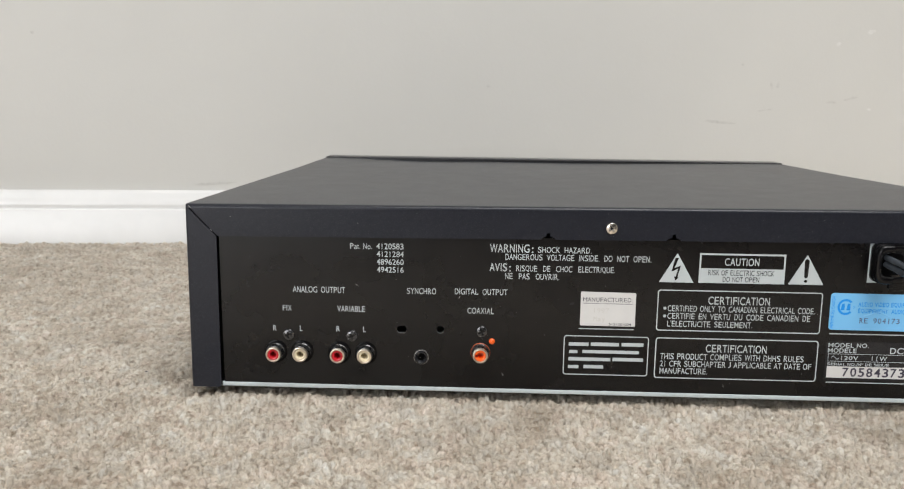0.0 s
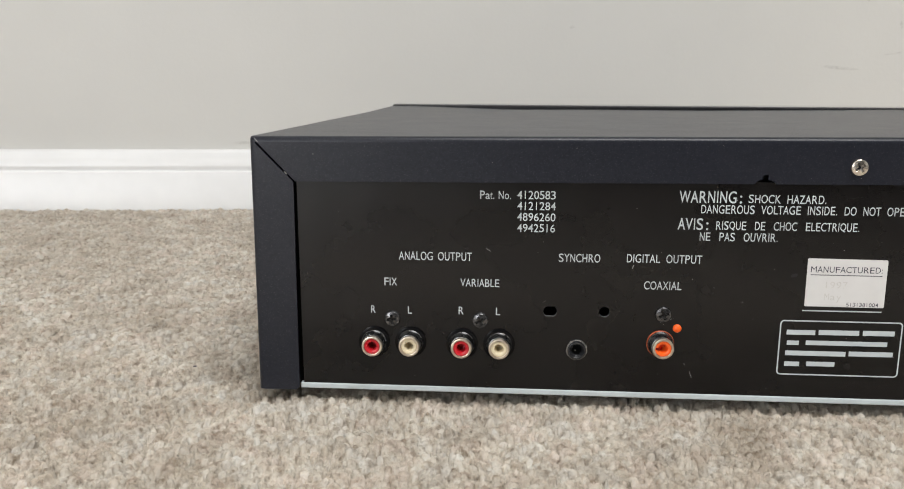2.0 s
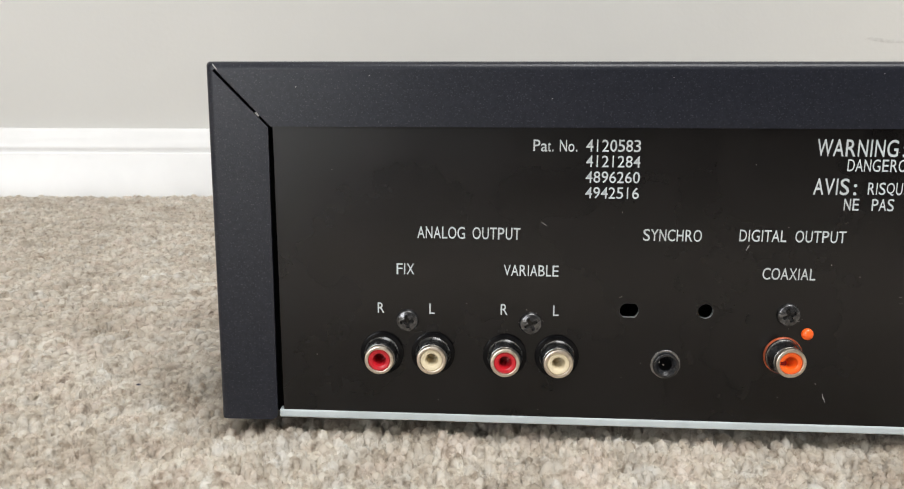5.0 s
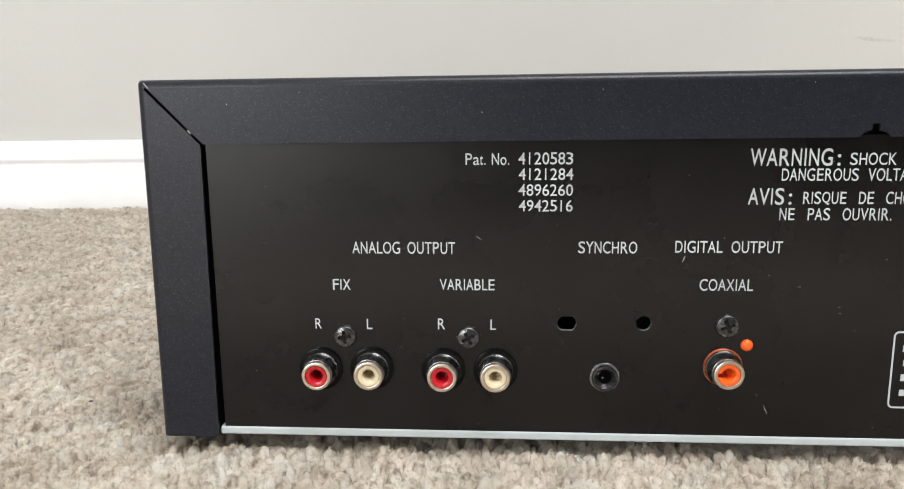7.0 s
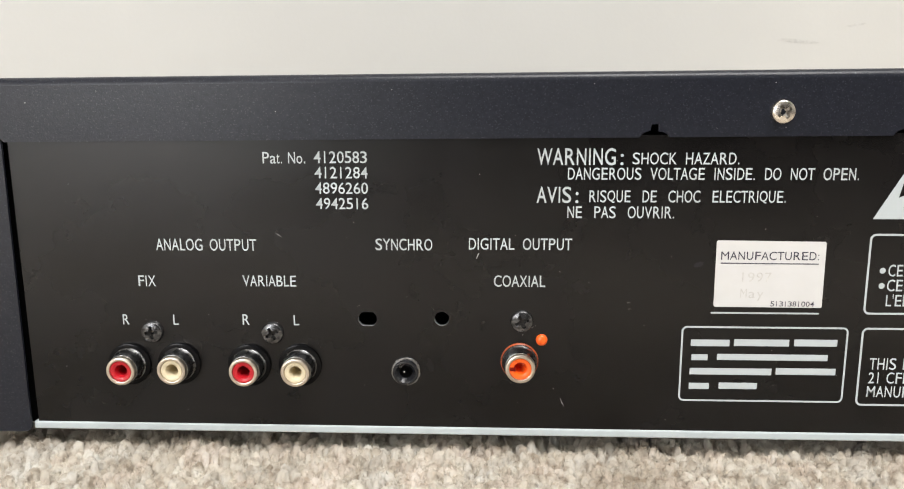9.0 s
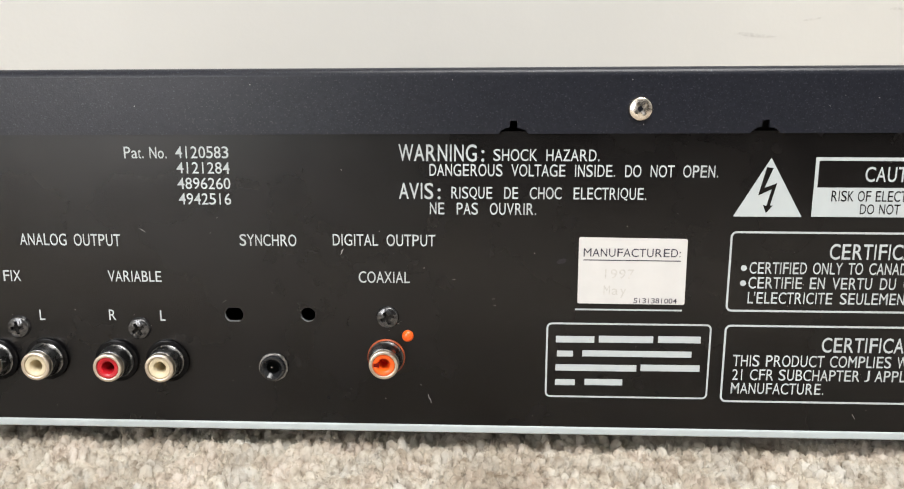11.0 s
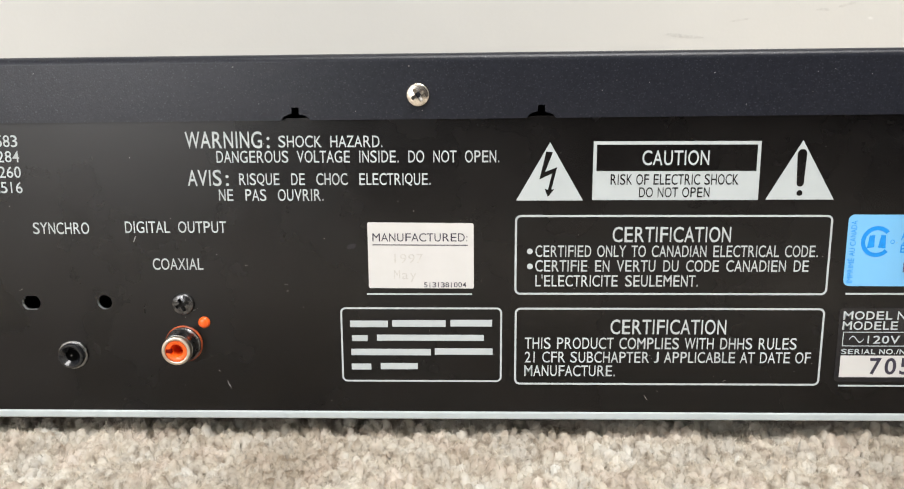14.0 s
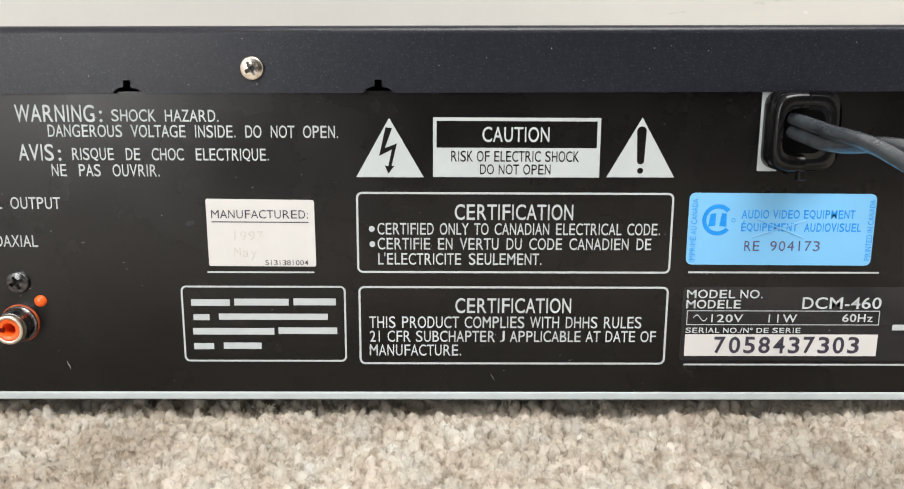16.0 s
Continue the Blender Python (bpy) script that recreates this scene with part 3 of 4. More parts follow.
def build_cover():
    bm = bmesh.new()
    front, r, slit = -1.5, 2.05, 0.75

    def v(x, y, z):
        return bm.verts.new((x * MM, y * MM, (z + lift(x, y)) * MM))

    # rear lip of the lid: a mitred strip with two key notches in its lower edge
    lower = [(r + slit - 0.55, TOP - r - 0.02), (15.5 + slit, EDGE)]
    for c in (186.2, 249.4):
        lower += [(c - 3.7, EDGE), (c - 3.1, EDGE + 0.9), (c - 1.9, EDGE + 1.5), (c - 0.95, EDGE + 1.7), (c - 0.94, EDGE + 3.3), (c + 0.94, EDGE + 3.3),
                  (c + 0.95, EDGE + 1.5), (c + 2.2, EDGE + 1.3), (c + 3.2, EDGE + 0.8), (c + 3.8, EDGE)]
    lower += [(W - 15.5 - slit, EDGE), (W - r - slit, TOP - r - 0.02)]
    cols = [(v(x, front, z), v(x, front, TOP - r)) for x, z in lower]
    for (p, q), (p2, q2) in zip(cols, cols[1:]):
        bm.faces.new((p, p2, q2, q))
    # bend and lid
    steps = [(front + r * (1 - math.cos(radians(a))), TOP - r + r * math.sin(radians(a))) for a in (0, 18, 36, 54, 72, 90)]
    ys = [4, 60, 120, 180, 240, 300, 345, DEEP]
    prev = None
    for i, (y, z) in enumerate(steps + [(y, TOP) for y in ys]):
        left = max(r + slit - i * 0.5, 0.6) if i < 6 else 0.6
        xs = [left - 0.55 + (W - 2 * left + 0.55) * k / 24 for k in range(25)]
        # the lid bows down a little along its front edge
        sag = [0.9 * max(0, (y - 250) / 126) - 1.9 * math.sin(math.pi * (x / W)) ** 2 * max(0, (y - 250) / 126) - (1.4 * math.exp(-((x - 95) / 45) ** 2) * max(0, (y - 300) / 76)) for x in xs]
        row = [v(x, y, z + s) for x, s in zip(xs, sag)]
        if prev:
            for k in range(24):
                bm.faces.new((prev[k], prev[k + 1], row[k + 1], row[k]))
        prev = row
    # sides with their rear lips
    for sgn, ox in ((1, -0.55), (-1, W)):
        inner = 15.5 - min(ox, 0.0)
        face = [(inner - 1.5, LOW), (inner - 0.6, LOW + 0.35), (inner - 0.1, LOW + 1.0), (inner, LOW + 1.8), (inner, EDGE - 0.2), (r, TOP - r - slit * 0.6), (r, LOW)]
        bm.faces.new([v(ox + sgn * x, front, z) for x, z in face])
        prev = None
        for i, (y, d) in enumerate([(front + r * (1 - math.cos(radians(a))), r - r * math.sin(radians(a))) for a in (0, 18, 36, 54, 72, 90)] + [(60, 0), (DEEP, 0)]):
            tops = TOP - r - slit * 0.6 if i == 0 else TOP - 1.2 * max(0, (5 - i) / 5) - 0.7
            row = [v(ox + sgn * d, y, LOW), v(ox + sgn * d, y, tops), v(ox + sgn * (d + 0.25), y, tops + 0.45), v(ox + sgn * (d + 0.8), y, tops + 0.7)]
            if prev:
                for a, b, c, e in zip(prev, prev[1:], row, row[1:]):
                    bm.faces.new((a, b, e, c))
            prev = row
    bmesh.ops.triangulate(bm, faces=[f for f in bm.faces if len(f.verts) > 5])
    # normals outwards, then the sheet's thickness goes inwards
    for f in bm.faces:
        f.normal_update()
        n, c = f.normal, f.calc_center_median()
        out = Vector((-1 if c.x < 0.002 else 1 if c.x > 0.4335 else 0, -1 if c.y < 0.0004 else 0, 1 if c.z > 0.1 and c.y > 0 else 0))
        if n.dot(out) < 0:
            f.normal_flip()
    bmesh.ops.solidify(bm, geom=bm.faces[:], thickness=0.0008)
    ob = part("top_cover", bm, COVER, player, "blue-black textured steel cover with mitred rear lip", smooth=40)
    return ob


def build_rear_panel():
    bm = bmesh.new()
    loops = [[(17.0, 8.2), (417.5, 8.2), (417.8, EDGE + 0.5 + lift(417.8)), (16.4, EDGE + 0.5 + lift(16.4))]]
    loops.append([(109.0, 40.0), (109.6, 39.1), (110.1, 38.75), (113.0, 38.75), (113.6, 39.3), (114.0, 40.2), (114.0, 41.2), (113.5, 42.2), (112.9, 42.6), (110.2, 42.6), (109.5, 42.1), (109.0, 41.2)])
    loops.append(disc(131.7, 40.9, 2.0, 24))
    edges = []
    for lp in loops:
        vs = [bm.verts.new((x * MM, 0, z * MM)) for x, z in lp]
        edges += [bm.edges.new((vs[i], vs[(i + 1) % len(vs)])) for i in range(len(vs))]
    bmesh.ops.triangle_fill(bm, use_beauty=True, use_dissolve=False, edges=edges)
    bmesh.ops.recalc_face_normals(bm, faces=bm.faces[:])
    if bm.faces[:][0].normal.y > 0:
        bmesh.ops.reverse_faces(bm, faces=bm.faces[:])
    back = bmesh.ops.extrude_face_region(bm, geom=bm.faces[:])
    for g in back["geom"]:
        if isinstance(g, bmesh.types.BMVert):
            g.co.y += 0.001
    bm.normal_update()
    for f in bm.faces:
        c = f.calc_center_median()
        f.material_index = 1 if abs(f.normal.y) < 0.5 and 0.1 < c.x < 0.14 and 0.03 < c.z < 0.05 else 0
    return part("rear_panel", bm, [PANEL, STEEL], player, "semi-matt black steel rear plate with pale grey printing")


build_cover()
panel = build_rear_panel()
part("bottom_plate", box(0.0157, 0.4202, -0.0004, 0.376, 0.00755, 0.00975, bevel=0.0004), ZINC, player, "pale grey bare metal edge of the bottom plate")
# black strip added behind the lip to fill the slit with painted shade
part("gap_shade_strip", box(0.0030, 0.0200, 0.0022, 0.0040, 0.0085, 0.1020), VOID, player, "added black strip painting the dark gap behind the cover lip")
part("front_panel", box(0.0, 0.4359, 0.376, 0.398, 0.004, 0.1071, bevel=0.0006), FRONT, player, "black plastic front panel")
for fx in (0.055, 0.379):
    for fy in (0.045, 0.345):
        bm = lathe(0, 0, [(0, 0), (11, 0), (12, 1), (12, 12), (10, 14.2), (0, 14.2)], 24)
        bmesh.ops.transform(bm, matrix=pose(fx, fy, PILE, -90), verts=bm.verts[:])
        part("foot", bm, RUBBER, player)


def build_rca(x, z, colour, label, orange=False):
    rim = [(2.96, 0.5), (2.96, 6.6), (3.02, 6.75), (3.12, 6.8), (3.66, 6.8), (3.84, 6.7), (3.95, 6.45), (3.95, 5.2), (3.82, 5.0), (3.82, 0.2)]
    shell = part("output_socket", lathe(x, z, rim, 48), SOCKET_RIM, panel, label, smooth=35)
    collar = [(4.85, 0.3), (4.82, 1.1), (4.7, 1.35), (4.5, 1.5), (4.4, 2.6), (4.28, 3.7), (4.16, 4.6), (4.05, 5.15), (3.8, 5.25)]
    if orange:
        part("washer", lathe(x, z, [(0, 0.02), (5.15, 0.02), (5.1, 0.5), (4.95, 0.62), (4.3, 0.65)], 40), WASHER, shell, "orange plastic base washer", smooth=35)
    else:
        part("flange", lathe(x, z, [(5.95, 0.02), (5.95, 0.75), (5.88, 0.92), (5.7, 0.98), (4.5, 1.0)], 44), FLANGE, shell, "black plastic mounting flange", smooth=35)
    part("collar", lathe(x, z, collar, 40), COLLAR, shell, "dark polished nickel collar", smooth=50)
    part("insert", lathe(x, z, [(2.94, 5.6), (2.93, 6.4), (2.78, 6.52), (2.1, 6.5), (1.75, 6.3), (1.5, 5.6), (1.36, 4.4), (1.3, 1.2), (0, 1.2)], 36), colour, shell, smooth=35)
    if orange:
        part("contact_slot", slab([(x - 2.72, z - 0.5), (x - 1.25, z - 0.58), (x - 1.25, z + 0.5), (x - 2.72, z + 0.42)], -0.00660, -0.0058), DEEP_RED, shell, "dark keyway slot")
    return shell


for x, z, c, word in ((44.9, 27.2, RED, "red"), (58.9, 27.5, CREAM, "cream"), (78.5, 27.3, RED, "red"), (92.6, 27.4, CREAM, "cream")):
    build_rca(x, z, c, f"nickel-plated phono socket with {word} insert")
build_rca(152.8, 29.2, ORANGE, "nickel-plated phono socket with orange insert", True)

jack = part("mini_jack", lathe(121.8, 26.0, [(3.5, 0.0), (3.5, 1.7), (3.4, 2.0), (3.15, 2.15), (2.75, 2.12), (1.75, 0.9), (1.65, -0.6), (1.6, -3.0), (0, -3.0)], 40), JACK, panel, "black plastic mini jack socket", smooth=35)
# black disc set into the hole as its painted shade
part("hole_shade", lathe(121.8, 26.0, [(1.7, 0.35), (0, 0.35)], 32), VOID, jack, "black disc painted as shade in the socket's hole")
part("spring_contact", lathe(121.3, 25.8, [(0.28, 0.36), (0.22, 0.5), (0, 0.56)], 12), NICKEL, jack, "bright spring contact in the hole", smooth=60)
part("nut_ring", lathe(121.8, 26.0, [(3.98, 0.02), (4.05, 0.5), (3.92, 0.7), (3.5, 0.74)], 40), COLLAR, jack, "thin polished metal ring", smooth=35)


def build_screw(x, z, y, r, tall, turn, material, parent, label, recess):
    """Pan-head screw with a cross recess pressed into the head."""
    bm = bmesh.new()
    n, m = 56, 22
    c, s = math.cos(radians(turn)), math.sin(radians(turn))

    def height(px, pz):
        d = math.hypot(px, pz) / r
        h = tall * (1 - 0.42 * d * d) if d < 0.86 else tall * (0.69 - 0.69 * ((d - 0.86) / 0.14) ** 2)
        u, w = abs(px * c + pz * s), abs(-px * s + pz * c)
        wing = 0.56 * r
        half = 0.15 * r * (1.15 - 0.4 * max(u, w) / wing)
        if (u < half and w < wing) or (w < half and u < wing):
            h -= 1.2 * tall * (1 - 0.5 * max(u, w) / wing)
        return h

    rings = [[bm.verts.new((x * MM, y - height(0, 0) * MM, z * MM))]]
    for i in range(1, m + 1):
        q = r * i / m
        rings.append([])
        for k in range(n):
            a = 2 * math.pi * k / n
            px, pz = q * math.cos(a), q * math.sin(a)
            rings[-1].append(bm.verts.new(((x + px) * MM, y - height(px, pz) * MM, (z + pz) * MM)))
    for k in range(n):
        bm.faces.new((rings[0][0], rings[1][k], rings[1][(k + 1) % n]))
    for a, b in zip(rings[1:], rings[2:]):
        for k in range(n):
            bm.faces.new((a[k], b[k], b[(k + 1) % n], a[(k + 1) % n]))
    # recess faces take the darker tone that carries grime, wear and painted shade
    for f in bm.faces:
        q = f.calc_center_median()
        px, pz = q.x / MM - x, q.z / MM - z
        if math.hypot(px, pz) < 0.6 * r and (y - q.y) / MM < tall * 0.55:
            f.material_index = 1
    return part("screw", bm, [material, recess], parent, label, smooth=30)


for x, z, turn in ((51.8, 36.5, 8), (85.3, 36.5, 30), (153.3, 40.5, 25)):
    build_screw(x, z, 0.0, 3.15, 1.5, turn, BLACK_ZINC, panel, "black cross-head screw with a worn recess", GRIME_SHADE)
build_screw(217.9, 96.2, -0.0015, 3.15, 1.6, 35, NICKEL, player, "bright nickel cross-head screw with worn recess", WORN_SHADE)
part("locating_pip", lathe(158.7, 35.3, [(1.6, 0.0), (1.55, 0.5), (1.2, 0.95), (0.6, 1.15), (0, 1.2)], 24), ORANGE, panel, "small orange plastic pip", smooth=60)

# ---------------------------------------------------------------- printing on the rear plate
for text, x0, x1, z0, z1, words in (
        ("ANALOG OUTPUT", 54.5, 81.9, 59.4, 62.6, 1.9), ("FIX", 48.9, 53.7, 49.4, 52.4, 1), ("VARIABLE", 77.7, 92.3, 49.6, 52.6, 1),
        ("R", 43.7, 45.5, 38.5, 41.4, 1), ("L", 57.8, 59.3, 38.5, 41.4, 1), ("R", 77.1, 79.0, 38.7, 41.7, 1), ("L", 91.2, 92.7, 38.7, 41.6, 1),
        ("Pat. No.", 84.7, 96.0, 82.9, 85.9, 1.2), ("4120583", 98.3, 112.3, 83.0, 86.1, 1), ("4121284", 98.4, 112.4, 79.0, 82.0, 1),
        ("4896260", 98.4, 112.4, 74.9, 77.9, 1), ("4942516", 98.5, 112.4, 70.8, 73.8, 1), ("SYNCHRO", 114.1, 129.3, 59.8, 62.9, 1),
        ("DIGITAL OUTPUT", 139.0, 166.2, 60.1, 63.2, 2.3), ("COAXIAL", 145.7, 159.4, 50.0, 53.1, 1),
        ("SHOCK HAZARD.", 181.2, 208.4, 82.8, 85.8, 2.3), ("DANGEROUS VOLTAGE INSIDE. DO NOT OPEN.", 164.7, 238.8, 78.8, 81.9, 2.45),
        ("RISQUE DE CHOC ELECTRIQUE.", 170.4, 220.8, 72.9, 76.0, 3.4), ("NE PAS OUVRIR.", 164.8, 192.5, 68.7, 71.8, 3.4),
        ("CERTIFIED ONLY TO CANADIAN ELECTRICAL CODE.", 248.6, 323.1, 53.6, 56.7, 1.7), ("CERTIFIE EN VERTU DU CODE CANADIEN DE", 248.6, 321.0, 49.6, 52.7, 1.9),
        ("L'ELECTRICITE SEULEMENT.", 248.7, 292.0, 45.5, 48.6, 2.0), ("THIS PRODUCT COMPLIES WITH DHHS RULES", 246.1, 319.5, 28.0, 31.2, 1.5),
        ("21 CFR SUBCHAPTER J APPLICABLE AT DATE OF", 246.2, 323.6, 24.1, 27.2, 1.3), ("MANUFACTURE.", 246.1, 270.8, 20.2, 23.3, 1)):
    ink(text, x0, x1, z0, z1, panel, words=words)
for text, x0, x1, z0, z1 in (("WARNING", 156.7, 176.9, 82.6, 86.9), (":", 178.1, 178.9, 82.6, 86.9), ("AVIS", 156.7, 165.7, 72.7, 76.9), (":", 166.8, 167.6, 72.7, 76.9), ("CERTIFICATION", 268.9, 300.0, 57.6, 61.7),
                             ("CERTIFICATION", 269.2, 300.3, 32.2, 36.3), ("CAUTION", 275.9, 293.2, 78.0, 81.8)):
    ink(text, x0, x1, z0, z1, panel, weight=0.007)

Y_INK = -0.00006
part("ruled_frame", outline(196.0, 239.9, 18.4, 39.6, 1.5, 0.5, Y_INK), INK, panel)
part("ruled_frame", outline(243.1, 326.4, 43.2, 64.9, 1.6, 0.55, Y_INK), INK, panel)
part("ruled_frame", outline(243.3, 326.4, 17.7, 39.6, 1.6, 0.55, Y_INK), INK, panel)
for x0, x1, z0, z1 in ((203.4, 231.7, 43.1, 43.55), (331.3, 382.4, 43.35, 43.85), (331.6, 407.0, 17.5, 18.0)):
    part("ruled_line", flat(rect(x0, x1, z0, z1), Y_INK), INK, panel)
# maker's name and address: plain bars
for x0, x1, z0, z1 in ((198.6, 208.9, 33.3, 36.6), (210.1, 224.6, 33.4, 36.8), (225.9, 237.2, 33.5, 36.9), (199.0, 203.3, 29.4, 32.4), (205.8, 235.0, 29.5, 32.6),
                       (198.7, 220.5, 25.3, 28.6), (221.6, 237.4, 25.5, 28.8), (198.7, 204.1, 21.2, 24.3), (206.7, 216.9, 21.3, 24.5)):
    h = z1 - z0
    part("print_bar", flat(rect(x0, x1, z0 + 0.22 * h, z1 - 0.22 * h), Y_INK), INK, panel)
for x, z in ((247.1, 55.1), (247.2, 51.0)):
    part("bullet", flat(disc(x, z, 0.78), Y_INK), INK, panel)
# warning triangles and caution field
part("warning_triangle", flat([(243.3, 68.75), (260.8, 68.75), (251.95, 84.0)], Y_INK), INK, panel, "pale grey triangle with a lightning arrow")
part("lightning_arrow", flat([(251.0, 81.6), (252.7, 81.4), (250.8, 76.3), (253.9, 77.5), (252.5, 71.7), (253.2, 71.7), (251.6, 69.7), (250.7, 71.9), (251.6, 71.6), (252.6, 75.9), (249.3, 74.3)], Y_INK * 2), PANEL, panel)
part("warning_triangle", flat([(308.3, 68.95), (326.0, 68.95), (317.0, 84.4)], Y_INK), INK, panel, "pale grey triangle with an exclamation mark")
mark = [(317 + 1.22 * math.cos(radians(a)), 80.9 + 1.22 * math.sin(radians(a))) for a in range(0, 181, 15)] + [(317 + 0.92 * math.cos(radians(a)), 73.3 + 0.92 * math.sin(radians(a))) for a in range(180, 361, 15)]
part("exclamation_mark", add_flat(flat(mark, Y_INK * 2), disc(317.0, 70.7, 0.76), Y_INK * 2), PANEL, panel)
part("caution_field", outline(263.2, 306.4, 68.85, 84.2, 0.1, 0.9, Y_INK), INK, panel)
part("caution_field", flat(rect(264.1, 305.5, 69.75, 76.45), Y_INK), INK, panel)
ink("RISK OF ELECTRIC SHOCK", 267.9, 301.0, 72.9, 75.65, panel, PANEL, Y_INK * 2, words=1.3)
ink("DO NOT OPEN", 275.4, 293.7, 69.6, 72.2, panel, PANEL, Y_INK * 2, words=1.3)

# ---------------------------------------------------------------- stickers
date_label = part("date_sticker", slab([(204.3, 45.0), (232.0, 44.9), (232.25, 45.3), (232.15, 62.3), (231.8, 62.7), (204.2, 62.95), (203.9, 62.6), (204.0, 45.3)], -0.00012, -0.00001), PAPER, player, "white paper date sticker with faded typing")
Y_LAB = -0.00017
ink("MANUFACTURED:", 205.2, 230.5, 57.8, 60.0, date_label, INK_DARK, Y_LAB, weight=0.0)
ink("1997", 211.0, 218.6, 51.9, 54.4, date_label, INK_FAINT, Y_LAB, weight=0.0, mono=True)
ink("May", 210.8, 216.8, 47.5, 50.0, date_label, INK_FAINT, Y_LAB, weight=0.0, mono=True)
ink("5131381004", 218.8, 230.2, 45.25, 46.65, date_label, INK_DARK, Y_LAB, weight=0.002)
part("ruled_line", flat([(205.2, 56.75), (230.6, 56.65), (230.6, 56.9), (205.2, 57.0)], Y_LAB), INK_DARK, date_label)

blue_label = part("approval_sticker", slab([(px, pz + (px - 330.4) * -0.004) for px, pz in rounded(330.4, 379.8, 45.75, 65.0, 1.6)], -0.00012, -0.00001), BLUE, player, "sky-blue approval sticker with deep blue print")
ink("AUDIO VIDEO EQUIPMENT", 344.4, 374.4, 58.2, 60.5, blue_label, INK_BLUE, Y_LAB, weight=0.016, words=1.3)
ink("ÉQUIPEMENT", 344.5, 359.4, 54.8, 57.0, blue_label, INK_BLUE, Y_LAB, weight=0.016)
ink("AUDIOVISUEL", 361.2, 376.3, 54.7, 57.0, blue_label, INK_BLUE, Y_LAB, weight=0.016)
ink("RE 904173", 345.7, 365.8, 49.5, 52.2, blue_label, INK_STAMP, Y_LAB, weight=0.0, mono=True)
ink("IMPRIMÉ AU CANADA", 331.2, 332.7, 46.6, 63.4, blue_label, INK_BLUE, Y_LAB, weight=0.0, upward=True)
ink("PRINTED IN CANADA", 378.0, 379.5, 47.0, 63.3, blue_label, INK_BLUE, Y_LAB, weight=0.0, upward=True)
# approval mark as plain shapes: an open ring round two blocks
bm = bmesh.new()
for k in range(36):
    a0, a1 = radians(42 + k * 276 / 36), radians(42 + (k + 1) * 276 / 36)
    add_flat(bm, [(338.2 + r * math.cos(a), 57.8 + r * math.sin(a)) for r, a in ((4.15, a0), (4.15, a1), (3.05, a1), (3.05, a0))], Y_LAB)
part("approval_mark", bm, INK_BLUE, blue_label)
part("approval_mark", flat([(335.7, 56.0), (337.6, 56.3), (337.6, 59.6), (336.2, 59.4)], Y_LAB), INK_BLUE, blue_label)
part("approval_mark", flat([(338.6, 56.2), (340.6, 56.0), (340.4, 59.5), (339.2, 59.6)], Y_LAB), INK_BLUE, blue_label)
part("approval_mark", outline(341.75, 342.85, 57.2, 58.3, 0.5, 0.16, Y_LAB), INK_BLUE, blue_label)
# crossed security slits, their edges curling up
for (x0, z0), (x1, z1) in (((348.1, 58.0), (361.3, 52.9)), ((347.5, 53.0), (361.5, 57.6))):
    d = Vector((x1 - x0, z1 - z0)).normalized()
    nx, nz = -d.y * 0.16, d.x * 0.16
    bm = bmesh.new()
    a = [bm.verts.new((px * MM, y, pz * MM)) for px, pz, y in ((x0, z0, -0.00016), (x1, z1, -0.00016), (x1 + nx, z1 + nz, -0.00034), (x0 + nx, z0 + nz, -0.00034), (x0 + 2 * nx, z0 + 2 * nz, -0.00016), (x1 + 2 * nx, z1 + 2 * nz, -0.00016))]
    bm.faces.new((a[0], a[1], a[2], a[3]))
    bm.faces.new((a[3], a[2], a[5], a[4]))
    part("security_slit", bm, BLUE, blue_label)

plate = part("rating_label", slab(rounded(330.2, 410.0, 18.9, 39.7, 1.2), -0.00012, -0.00001), PLATE, player, "glossy black rating label with pale print")
ink("MODEL NO.", 331.3, 351.7, 36.5, 38.8, plate, INK, Y_LAB, weight=0.012)
ink("MODELE", 331.3, 346.0, 33.65, 36.0, plate, INK, Y_LAB, weight=0.012)
ink("DCM-460", 362.6, 384.0, 33.6, 36.8, plate, INK, Y_LAB, weight=0.01)
part("ruled_frame", outline(331.6, 383.9, 29.0, 33.1, 0.15, 0.22, Y_LAB), INK, plate)
bm = bmesh.new()
for k in range(16):
    q = [(333.4 + 3.8 * (k + j) / 16, 31.0 + 0.85 * math.sin(2 * math.pi * (k + j) / 16)) for j in (0, 1)]
    add_flat(bm, [(q[0][0], q[0][1] - 0.16), (q[1][0], q[1][1] - 0.16), (q[1][0], q[1][1] + 0.16), (q[0][0], q[0][1] + 0.16)], Y_LAB)
part("wave_sign", bm, INK, plate)
ink("120V", 338.3, 346.9, 29.8, 32.0, plate, INK, Y_LAB, weight=0.012)
ink("11W", 353.8, 361.5, 29.75, 32.0, plate, INK, Y_LAB, weight=0.012)
ink("60Hz", 373.8, 382.1, 29.95, 32.15, plate, INK, Y_LAB, weight=0.012)
ink("SERIAL NO./Nº DE SERIE", 331.5, 362.8, 26.8, 28.25, plate, INK, Y_LAB, weight=0.014)
part("serial_field", flat(rect(331.5, 384.0, 20.25, 26.4), Y_LAB), PAPER, plate, "white field with stamped black figures")
